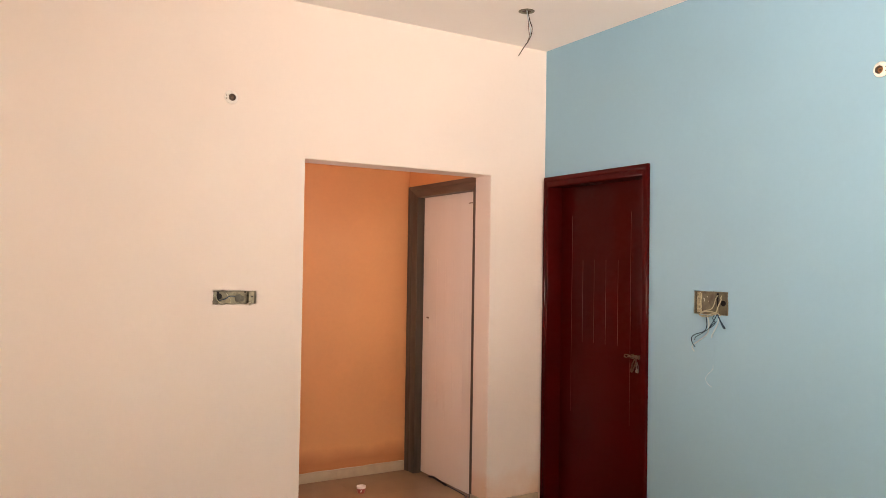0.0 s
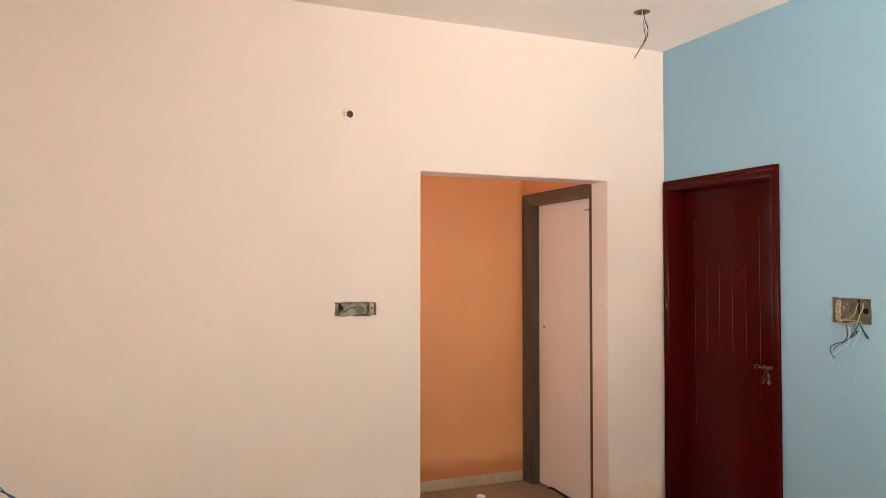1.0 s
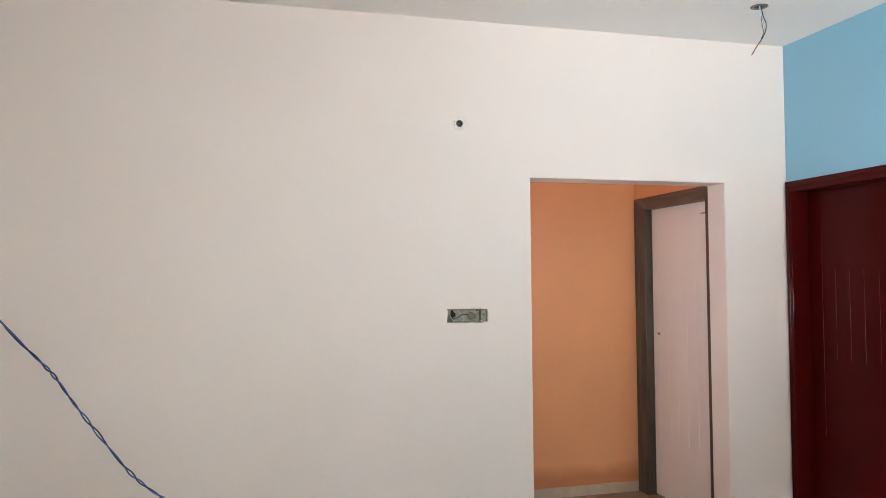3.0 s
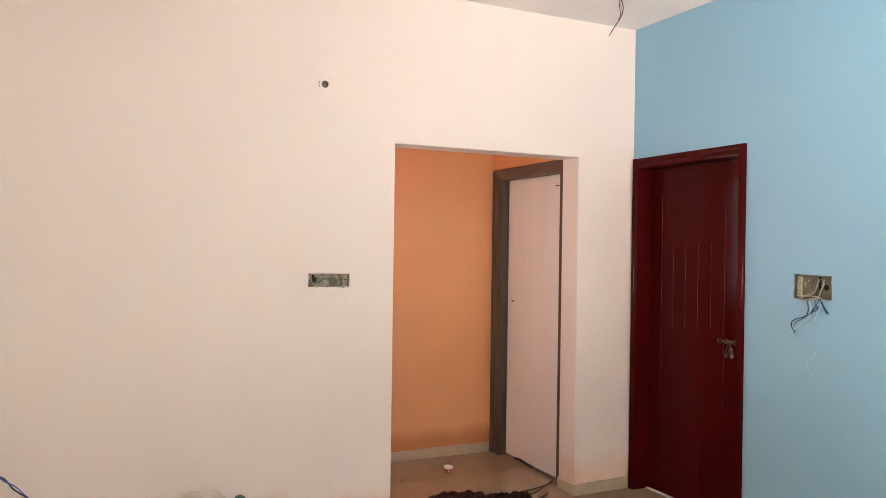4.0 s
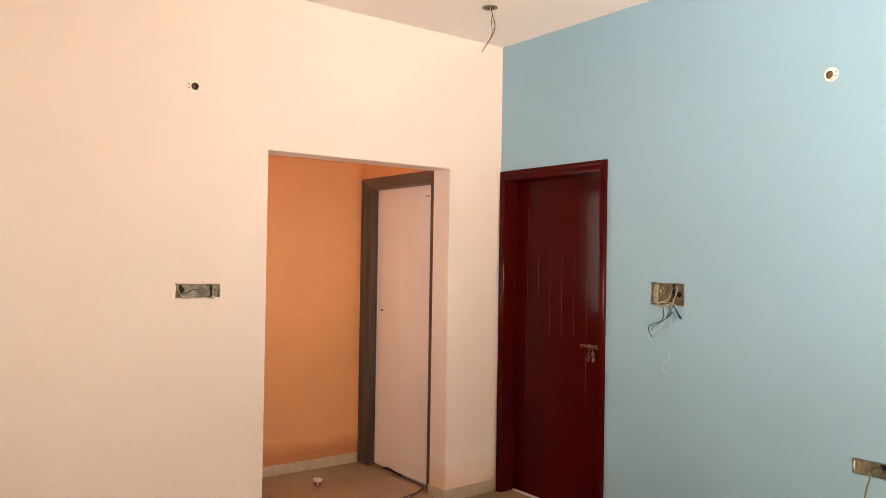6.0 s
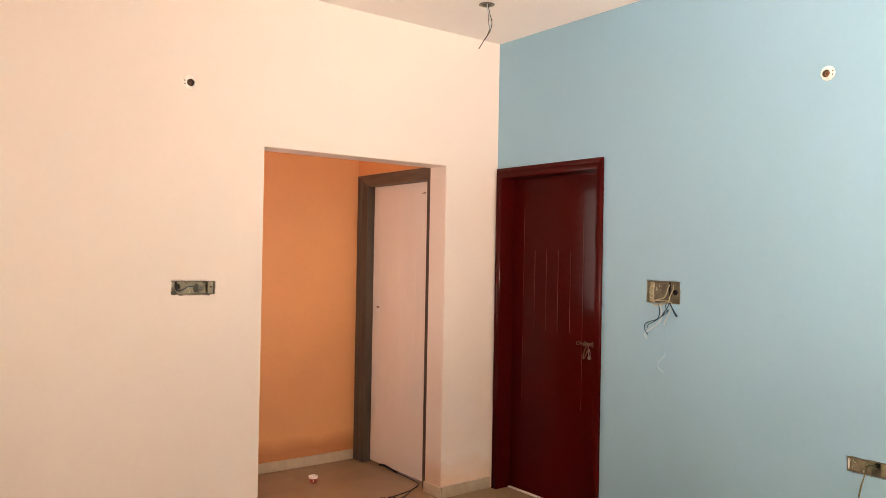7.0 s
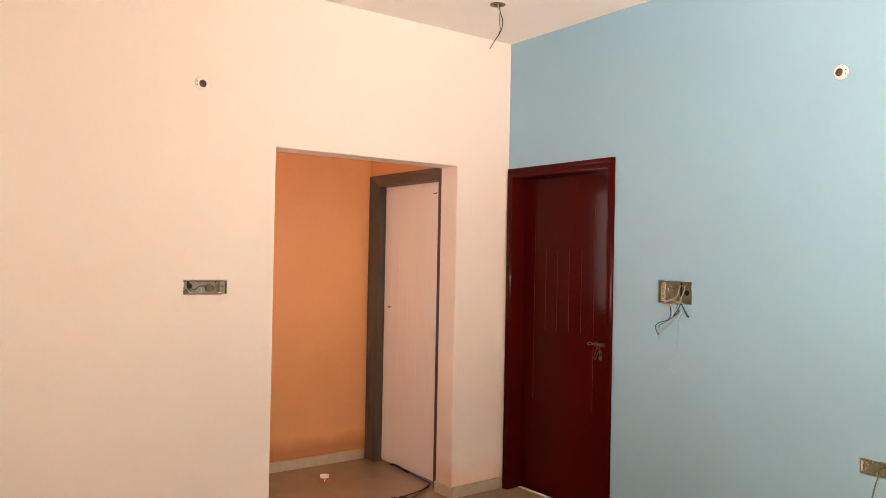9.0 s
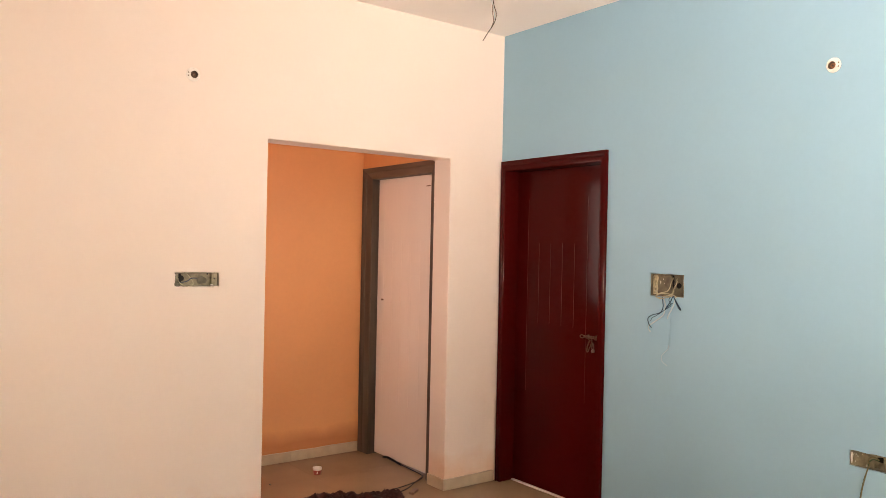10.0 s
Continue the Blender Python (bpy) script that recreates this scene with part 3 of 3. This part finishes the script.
part("mortar", lump(in_c(7, 32, -12), (0.010, 0.0020, 0.022), 5.0), PVC, box_c, "dab of white putty")

A = "wire end in the switch box of the cream wall"
wire("wire", [in_a(30, 30, -40), in_a(23, 46, -10), in_a(38, 63, -4), in_a(67, 72, -3), in_a(92, 65, -4), in_a(92, 46, -6), in_a(67, 12, -10), in_a(59, 3, -30)],
     0.0022, YELLOW, "yellow " + A)
wire("wire", [in_a(33, 55, -40), in_a(50, 50, -12), in_a(67, 44, -6), in_a(87, 31, -6), in_a(117, 31, -14)], 0.0026, DARKWIRE, "dark blue " + A)
B = "wire hanging from the box in the blue wall"
wire("wire", [in_b(136, 10, -30), in_b(134, 40, -8), in_b(130, 70, 0), in_b(118, 92, 8), in_b(90, 100, 14), in_b(60, 112, 17), in_b(58, 126, 16), in_b(84, 132, 17),
              in_b(125, 124, 16), in_b(164, 113, 12), in_b(180, 122, 12)], 0.0026, YELLOW, "yellow looped " + B)
wire("wire", [in_b(163, 9, -30), in_b(168, 30, -6), in_b(171, 44, -2), in_b(158, 78, 4), in_b(150, 105, 10), in_b(120, 104, 16), in_b(78, 108, 20), in_b(56, 122, 20),
              in_b(72, 127, 20), in_b(118, 117, 20), in_b(160, 108, 14)], 0.0026, YELLOW, "pale yellow knotted " + B)
wire("wire", [in_b(92, 126, 14), in_b(100, 150, 18), in_b(103, 173, 20), in_b(88, 199, 22), in_b(34, 216, 22), in_b(7, 233, 20), in_b(8, 259, 16), in_b(24, 279, 12)],
     0.0024, DARKWIRE, "dark blue curled " + B)
wire("wire", [in_b(150, 112, 12), in_b(138, 135, 18), in_b(154, 160, 20), in_b(118, 184, 22), in_b(70, 212, 22), in_b(34, 229, 20), in_b(22, 245, 16)],
     0.0018, DARKWIRE, "thin dark blue " + B)
wire("wire", [in_b(160, 112, 12), in_b(150, 140, 18), in_b(126, 170, 20), in_b(118, 182, 20), in_b(132, 168, 18), in_b(158, 150, 14)],
     0.0022, DARKWIRE, "dark kinked " + B)
wire("wire", [in_b(162, 116, 12), in_b(190, 150, 20), in_b(212, 174, 20), in_b(210, 178, 19), in_b(200, 170, 18), in_b(176, 138, 14)],
     0.0034, DARKWIRE, "black doubled-back " + B)
wire("wire", [in_b(98, 126, 12), in_b(112, 150, 16), in_b(114, 175, 18), in_b(104, 210, 18), in_b(50, 246, 16), in_b(12, 267, 12), in_b(0, 281, 8), in_b(12, 300, 5)],
     0.0028, WHITEWIRE, "white drooping " + B)
wire("wire", [in_b(172, 122, 12), in_b(168, 152, 14), in_b(152, 182, 14), in_b(132, 210, 12), in_b(124, 226, 8)], 0.0032, WHITEWIRE, "short white " + B)
wire("wire", [in_b(140, 130, 6), in_b(142, 200, 5), in_b(138, 290, 4), in_b(131, 354, 4)], 0.0009, BLUE, "thin painted-over " + B)
wire("wire", [in_b(131, 354, 4), in_b(129, 374, 6), in_b(100, 400, 7), in_b(88, 418, 7), in_b(98, 440, 6), in_b(125, 455, 4)], 0.0015, PALEWIRE,
     "thin white curl of wire on the blue wall")
wire("wire", [in_c(112, 30, -36), in_c(100, 12, -10), in_c(86, 16, 0), in_c(80, 30, 4), in_c(88, 45, 7), in_c(82, 63, 10), in_c(69, 120, 14), in_c(57, 200, 14), in_c(54, 330, 10)],
     0.0027, OLIVEWIRE, "dusty olive wire hanging from the low socket box")
wire("wire", [in_c(110, 32, -36), in_c(96, 22, -8), in_c(84, 34, 2), in_c(80, 63, 6), in_c(65, 122, 9), in_c(53, 205, 10), in_c(50, 322, 8)],
     0.0026, GREENWIRE, "thin green wire hanging from the low socket box")


# ---- round light outlets ----
def light_outlet(place, axis, aside, label, size, socket):
    """A round outlet: a plastic ring on the wall, a deep brown cavity set a little aside, a lamp socket and two screws."""
    p, ax = Vector(place), Vector(axis)
    side = Vector((0, 0, 1)).cross(ax).normalized()
    ob = thing("light_outlet", label, "light outlet", place, "light outlets")
    bm = bmesh.new()
    q = ax.to_track_quat("Z", "Y").to_matrix()
    loops = []
    for r, d, off in ((0.0375, 0.0, 0.0), (0.036, -0.004, 0.0), (0.032, -0.006, 0.0), (0.021, -0.006, aside), (0.0195, -0.003, aside), (0.0195, 0.05, aside)):
        loops.append([bm.verts.new(p + side * off + ax * d + q @ Vector((math.cos(k * math.pi / 16), math.sin(k * math.pi / 16), 0))
                                   * r * size * (1 + 0.05 * noise.noise((k * 0.7, r * 90, place[2])))) for k in range(32)])
    for a, b in zip(loops, loops[1:]):
        for k in range(32):
            f = bm.faces.new((a[k], a[(k + 1) % 32], b[(k + 1) % 32], b[k]))
            f.material_index = 1 if a is loops[4] else 0
    f = bm.faces.new(loops[-1])
    f.material_index = 1
    part("ring", bm, [PVC, CAVITY], ob, smooth=50)
    part("lamp_socket", add_cyl(bmesh.new(), p + ax * 0.008 + side * aside, ax, 0.012, 0.03, 20, 0.015), socket, ob, "worn copper lamp socket")
    part("socket_pin", add_cyl(bmesh.new(), p + ax * 0.002 + side * aside, ax, 0.0045, 0.007, 12), BRASS, ob)
    sg = -1 if aside > 0 else 1
    for a, z in ((0.0275 * size, 0.007), (0.0268 * size, -0.009)):
        part("screw", add_cyl(bmesh.new(), p + side * a * sg + Vector((0, 0, z)) - ax * 0.0068, ax, 0.0034, 0.003, 10), CAVITY, ob)
    return ob


light_outlet((LAMP_A[0], 0, LAMP_A[1]), (0, 1, 0), -0.005, "round white light outlet with a brown cavity on cream wall", 0.96, DARK_COPPER)
light_outlet((0, LAMP_B[0], LAMP_B[1]), (1, 0, 0), 0.007, "round white light outlet with a brass socket on the blue wall", 0.88, COPPER)

outlet = thing("ceiling_outlet", "round grey ceiling outlet with wire ends hanging from it", "ceiling outlet", (*CEIL_BOX, H))
part("ring", add_ring(bmesh.new(), (*CEIL_BOX, H + 0.002), (0, 0, -1), 0.045, 0.028, 0.006), GALV, outlet, smooth=50)
part("cover", add_cyl(bmesh.new(), (*CEIL_BOX, H + 0.004), (0, 0, 1), 0.039, 0.03), CAVITY, outlet)
X, Y = CEIL_BOX
wire("wire", [(X, Y, H + 0.02), (X + 0.008, Y, H - 0.03), (X + 0.022, Y, H - 0.075), (X + 0.032, Y + 0.004, H - 0.115), (X + 0.020, Y + 0.005, H - 0.160)], 0.0026, WHITEWIRE,
     "white wire end hanging from the ceiling outlet", "ceiling wires")
wire("wire", [(X + 0.008, Y, H + 0.01), (X + 0.022, Y - 0.002, H - 0.05), (X + 0.037, Y - 0.003, H - 0.085), (X + 0.034, Y - 0.003, H - 0.125), (X + 0.016, Y, H - 0.165),
              (X - 0.014, Y, H - 0.205), (X - 0.053, Y, H - 0.262)], 0.0026, DARKCABLE, "dark brown wire hanging crooked from the ceiling outlet", "ceiling wires")
wire("wire", [(X + 0.012, Y, H - 0.045), (X + 0.018, Y + 0.004, H - 0.09), (X + 0.024, Y + 0.003, H - 0.135), (X + 0.012, Y + 0.004, H - 0.170)], 0.0024, BROWNWIRE,
     "thin brown wire end hanging from the ceiling outlet", "ceiling wires")

# ---- things on the floor ----
cup = thing("paper_cup", "small empty red and white paper cup standing on the floor", "cup", (-0.952, 0.748, 0))
bm = bmesh.new()
prof = [(0.0, 0.004), (0.026, 0.004), (0.0265, 0.0), (0.0275, 0.0), (0.0335, 0.036), (0.0345, 0.050), (0.0365, 0.051), (0.0365, 0.054), (0.0335, 0.053), (0.0262, 0.006), (0, 0.006)]
ring_sets = []
for r, z in prof[1:-1]:
    ring_sets.append([bm.verts.new((-0.952 + 0.88 * r * math.cos(i * math.pi / 14), 0.748 + 0.88 * r * math.sin(i * math.pi / 14), 0.85 * z)) for i in range(28)])
for a, b in zip(ring_sets, ring_sets[1:]):
    for i in range(28):
        f = bm.faces.new((a[i], a[(i + 1) % 28], b[(i + 1) % 28], b[i]))
        f.material_index = 1 if a is ring_sets[2] else 0
bm.faces.new(ring_sets[0][::-1])
bm.faces.new(ring_sets[-1])
part("cup_wall", bm, [PAPERWHITE, PAPERRED], cup, smooth=35)
part("print_patch", tube([(-0.965, 0.748 - 0.0225, 0.010), (-0.963, 0.748 - 0.0245, 0.018), (-0.961, 0.748 - 0.026, 0.025)], 0.0035), PAPERWHITE, cup, "white printed patch")


def crumpled_cloth(cx, cy, lx, ly, high, seed):
    """A heap of folded cloth with an uneven outline; a thin sheet thickened downwards."""
    noise.seed_set(seed)
    bm, n, m = bmesh.new(), 72, 48
    grid = {}
    for i in range(n + 1):
        for j in range(m + 1):
            u, v = i / n * 2 - 1, j / m * 2 - 1
            ang = math.atan2(v, u)
            edge = 0.78 + 0.30 * noise.noise((math.cos(ang) * 1.3, math.sin(ang) * 1.3, 2.2)) + 0.10 * noise.noise((math.cos(ang) * 4, math.sin(ang) * 4, 7))
            q = max(abs(u), abs(v))
            s = q / max(1e-6, math.hypot(u, v)) * edge if q else 0
            x, y = u * s, v * s
            rad = q
            fold = abs(noise.noise((x * 2.2, y * 3.0, 0.3))) * 0.9 + abs(noise.noise((x * 5 + 3, y * 7, 1.3))) * 0.9 + abs(noise.noise((x * 13, y * 16, 5))) * 0.4
            z = 0.004 + high * (1 - rad ** 2.6) * (0.25 + fold)
            grid[i, j] = bm.verts.new((cx + x * lx + 0.012 * noise.noise((x * 6, y * 6, 9)), cy + y * ly + 0.012 * noise.noise((x * 6, y * 6, 4)), max(0.002, z)))
    for i in range(n):
        for j in range(m):
            bm.faces.new((grid[i, j], grid[i + 1, j], grid[i + 1, j + 1], grid[i, j + 1]))
    r = bmesh.ops.extrude_face_region(bm, geom=list(bm.faces))
    for v in [g for g in r["geom"] if isinstance(g, bmesh.types.BMVert)]:
        v.co.z = max(0.0, v.co.z - 0.004)
    noise.seed_set(1)
    return bm


rag = crumpled_cloth(-1.18, 0.13, 0.31, 0.25, 0.050, 5)
for cx, cy, lx, ly, high, seed in ((-0.79, 0.075, 0.12, 0.11, 0.034, 11), (-0.92, 0.14, 0.15, 0.055, 0.026, 8)):
    tail = bpy.data.meshes.new("rag_tail")
    extra = crumpled_cloth(cx, cy, lx, ly, high, seed)
    extra.to_mesh(tail)
    extra.free()
    rag.from_mesh(tail)
    bpy.data.meshes.remove(tail)
cloth = tagged(mesh_object("cloth", rag, CLOTH, 55),
               "crumpled dark brown rag lying on the tile floor", "cloth")
cable = tagged(mesh_object("cable", tube([(-0.372, 0.84, 0.010), (-0.366, 0.78, 0.014), (-0.372, 0.66, 0.012), (-0.368, 0.55, 0.009), (-0.372, 0.42, 0.008), (-0.385, 0.32, 0.008),
                                          (-0.43, 0.262, 0.008), (-0.53, 0.215, 0.008), (-0.66, 0.185, 0.006), (-0.78, 0.17, 0.007), (-0.87, 0.15, 0.012)], 0.0034), BLACK, 60),
               "thin black cable running from the door over the floor", "cable", "cables on the floor")
tagged(mesh_object("cable", tube([(-0.372, 0.82, 0.016), (-0.368, 0.77, 0.022), (-0.372, 0.68, 0.018), (-0.369, 0.60, 0.010)], 0.008), BLACK, 60),
       "thick black cable end squeezed under the door", "cable", "cables on the floor")
tagged(mesh_object("cable", tube([(-0.395, 0.29, 0.018), (-0.45, 0.24, 0.020), (-0.52, 0.205, 0.012), (-0.62, 0.14, 0.008), (-0.72, 0.10, 0.008), (-0.84, 0.055, 0.010),
                                  (-0.92, 0.08, 0.03)], 0.0040), DARKCABLE, 60),
       "dark brown cable running over the floor to a rag", "cable", "cables on the floor")
bm = box(-0.045, 0.045, -0.016, 0.016, 0, 0.014, 0.0015)
bmesh.ops.transform(bm, matrix=pose(-0.622, 0.070, 0, 0, 0, 36), verts=bm.verts)
tagged(mesh_object("wood_offcut", bm, WOOD, 40), "small raw wooden offcut lying on the floor", "wood offcut")

bm = bmesh.new()
bmesh.ops.create_icosphere(bm, subdivisions=2, radius=1)
for v in bm.verts:
    f = 1 + 0.3 * noise.noise(v.co * 1.9)
    v.co = Vector((-1.317 + v.co.x * 0.007 * f, 0.695 + v.co.y * 0.006 * f, max(0.0, 0.004 + v.co.z * 0.005 * f)))
tagged(mesh_object("crumb", bm, MORTAR, 60), "small dark crumb of mortar lying on the floor", "crumb")

# ---- by the cream wall ----
bm = bmesh.new()
bmesh.ops.create_icosphere(bm, subdivisions=5, radius=1)
for v in bm.verts:
    d = v.co.copy()
    f = 1 + 0.10 * noise.noise(d * 1.7) + 0.05 * abs(noise.noise(d * 5)) + 0.02 * noise.noise(d * 11) - 0.045 * abs(noise.noise(d * 8 + Vector((3, 1, 2)))) - 0.02 * abs(noise.noise(d * 19))
    v.co = Vector((d.x * 0.20 * f, d.y * 0.18 * f, max(-0.198, d.z * 0.212 * f) + 0.21))
bmesh.ops.transform(bm, matrix=Matrix.Translation((-2.775, -0.30, -0.012)), verts=bm.verts)
tagged(mesh_object("plastic_sack", bm, SACK, 80), "full whitish plastic sack standing on the floor by the wall", "sack")


def hank(cx, cy, r, turns, mat, wr, label, seed, squash=0.6):
    """Loops of wire standing on edge, each a little astray."""
    rnd, pts = random.Random(seed), []
    for i in range(turns * 12 + 1):
        a = i / 12 * 2 * math.pi
        rr = r * (1 - rnd.uniform(0, 0.06))
        pts.append((cx + rr * squash * math.sin(a) + rnd.uniform(-0.006, 0.006), cy + 0.02 * math.sin(a * 0.37 + seed) + rnd.uniform(-0.004, 0.004),
                    wr + r - rr * math.cos(a) * 0.99))
    return tagged(mesh_object("wire_coil", tube(pts, wr, seg=6, steps=4), mat, 60), label, "wire coil", "wire coils")


hank(-2.53, -0.10, 0.150, 5, GREENWIRE, 0.0035, "green wire coil standing against the cream wall", 4, 0.35)
hank(-2.645, -0.13, 0.167, 2, BROWNWIRE, 0.0025, "thin brown wire coil standing against the cream wall", 9, 0.12)

BLUE_RUN = [(-4.427, -0.66, 1.76), (-4.192, -0.38, 1.36), (-4.094, -0.28, 1.217), (-4.051, -0.20, 1.136), (-3.98, -0.185, 1.02), (-3.891, -0.18, 0.893), (-3.765, -0.17, 0.716),
            (-3.68, -0.17, 0.625), (-3.591, -0.17, 0.553), (-3.523, -0.175, 0.493), (-3.36, -0.20, 0.33), (-3.22, -0.25, 0.12), (-3.14, -0.32, 0.012), (-3.02, -0.56, 0.006)]
line = smooth_line(BLUE_RUN, 10)
for k, mat in ((0, BLUEWIRE), (1, DARKWIRE)):
    strand = []
    for i, q in enumerate(line):
        gap = 0.0032 + 0.009 * max(0.0, noise.noise((i * 0.11, 3.7, 0))) ** 0.8
        a = i * 0.55 + k * math.pi
        strand.append(q + gap * Vector((math.cos(a) * 0.7, math.sin(a) * 0.5, math.cos(a) * 0.7)))
    strand[-1].z = strand[-2].z = 0.005
    tagged(mesh_object("wire", tube(strand, 0.0036, seg=6, steps=2), mat, 60),
           ("blue" if k == 0 else "dark blue") + " wire twisted with another, slung from wall to floor", "wire", "slung wires")


# ---- baseboard, in lengths ----
def skirting_slab(a, b, out):
    """A slab on edge from a to b with a hand-laid, slightly wavy top, a worn upper arris and a foot on the floor."""
    bm, n, rows = bmesh.new(), max(4, round((b - a).length / 0.03)), []
    for i in range(n + 1):
        p = a.lerp(b, i / n)
        top = 0.070 + 0.0045 * noise.noise((p.x * 7, p.y * 7, 1.7)) + 0.002 * noise.noise((p.x * 23, p.y * 23, 4.1))
        rows.append([bm.verts.new(p + out * d + Vector((0, 0, z))) for d, z in ((0, 0), (0.012, 0), (0.012, top - 0.002), (0.0105, top), (0, top + 0.001))])
    for r, q in zip(rows, rows[1:]):
        for k in range(5):
            bm.faces.new((r[k], r[(k + 1) % 5], q[(k + 1) % 5], q[k]))
    bm.faces.new(rows[0][::-1])
    bm.faces.new(rows[-1])
    return bm


def skirting(name, p, q, out, label):
    """A run of skirting slabs from p to q on the floor, standing 12 mm out of a wall."""
    base = thing(name, label, "baseboard", (p[0], p[1], 0), kind="structure")
    p, q, out = Vector((*p, 0)), Vector((*q, 0)), Vector((*out, 0))
    n = max(1, round((q - p).length / 0.6))
    for i in range(n):
        a, b = p.lerp(q, i / n), p.lerp(q, (i + 1) / n)
        d = (b - a).normalized() * 0.0008
        a, b = a + d, b - d
        part("skirting_slab", skirting_slab(a, b, out), SKIRT, base)


LABEL = "pale speckled stone skirting along the foot of the wall"
skirting("baseboard_north", (OPEN_E + 0.0, 0), (-0.031, 0), (0, -1), LABEL)
skirting("baseboard_jamb", (OPEN_E, -0.009), (OPEN_E, THICK - 0.002), (-1, 0), LABEL)
skirting("baseboard_north_west", (WEST + 0.012, 0), (OPEN_W, 0), (0, -1), LABEL)
skirting("baseboard_jamb_west", (OPEN_W, -0.012), (OPEN_W, THICK), (1, 0), LABEL)
skirting("baseboard_passage", (-3.19, PASS_N), (FACE2 - 0.008, PASS_N), (0, -1), LABEL)
skirting("baseboard_east", (0, SOUTH + 0.012), (0, D1_S - 0.002), (-1, 0), LABEL)
skirting("baseboard_west", (WEST, SOUTH + 0.012), (WEST, -0.013), (1, 0), LABEL)
skirting("baseboard_south", (WEST, SOUTH), (0, SOUTH), (0, 1), LABEL)

# ---- floor tiles ----
TS = 0.60
tile_bm = box(-TS / 2 + 0.0004, TS / 2 - 0.0004, -TS / 2 + 0.0004, TS / 2 - 0.0004, -0.003, 0.0, 0.0003, segments=1)
tile_me = None
for i in range(8):
    for j in range(14):
        ob = None
        cx, cy = 0.2 - TS * (i + 0.5), PASS_N - 0.01 - TS * (j + 0.5) + 0.12
        if cx + TS / 2 < WEST or cy + TS / 2 < SOUTH:
            continue
        if tile_me is None:
            ob = mesh_object("tile", tile_bm, TILE)
            tile_me = ob.data
        else:
            ob = new("tile", tile_me)
        ob.parent = floor
        ob.location = (cx, cy, 0)
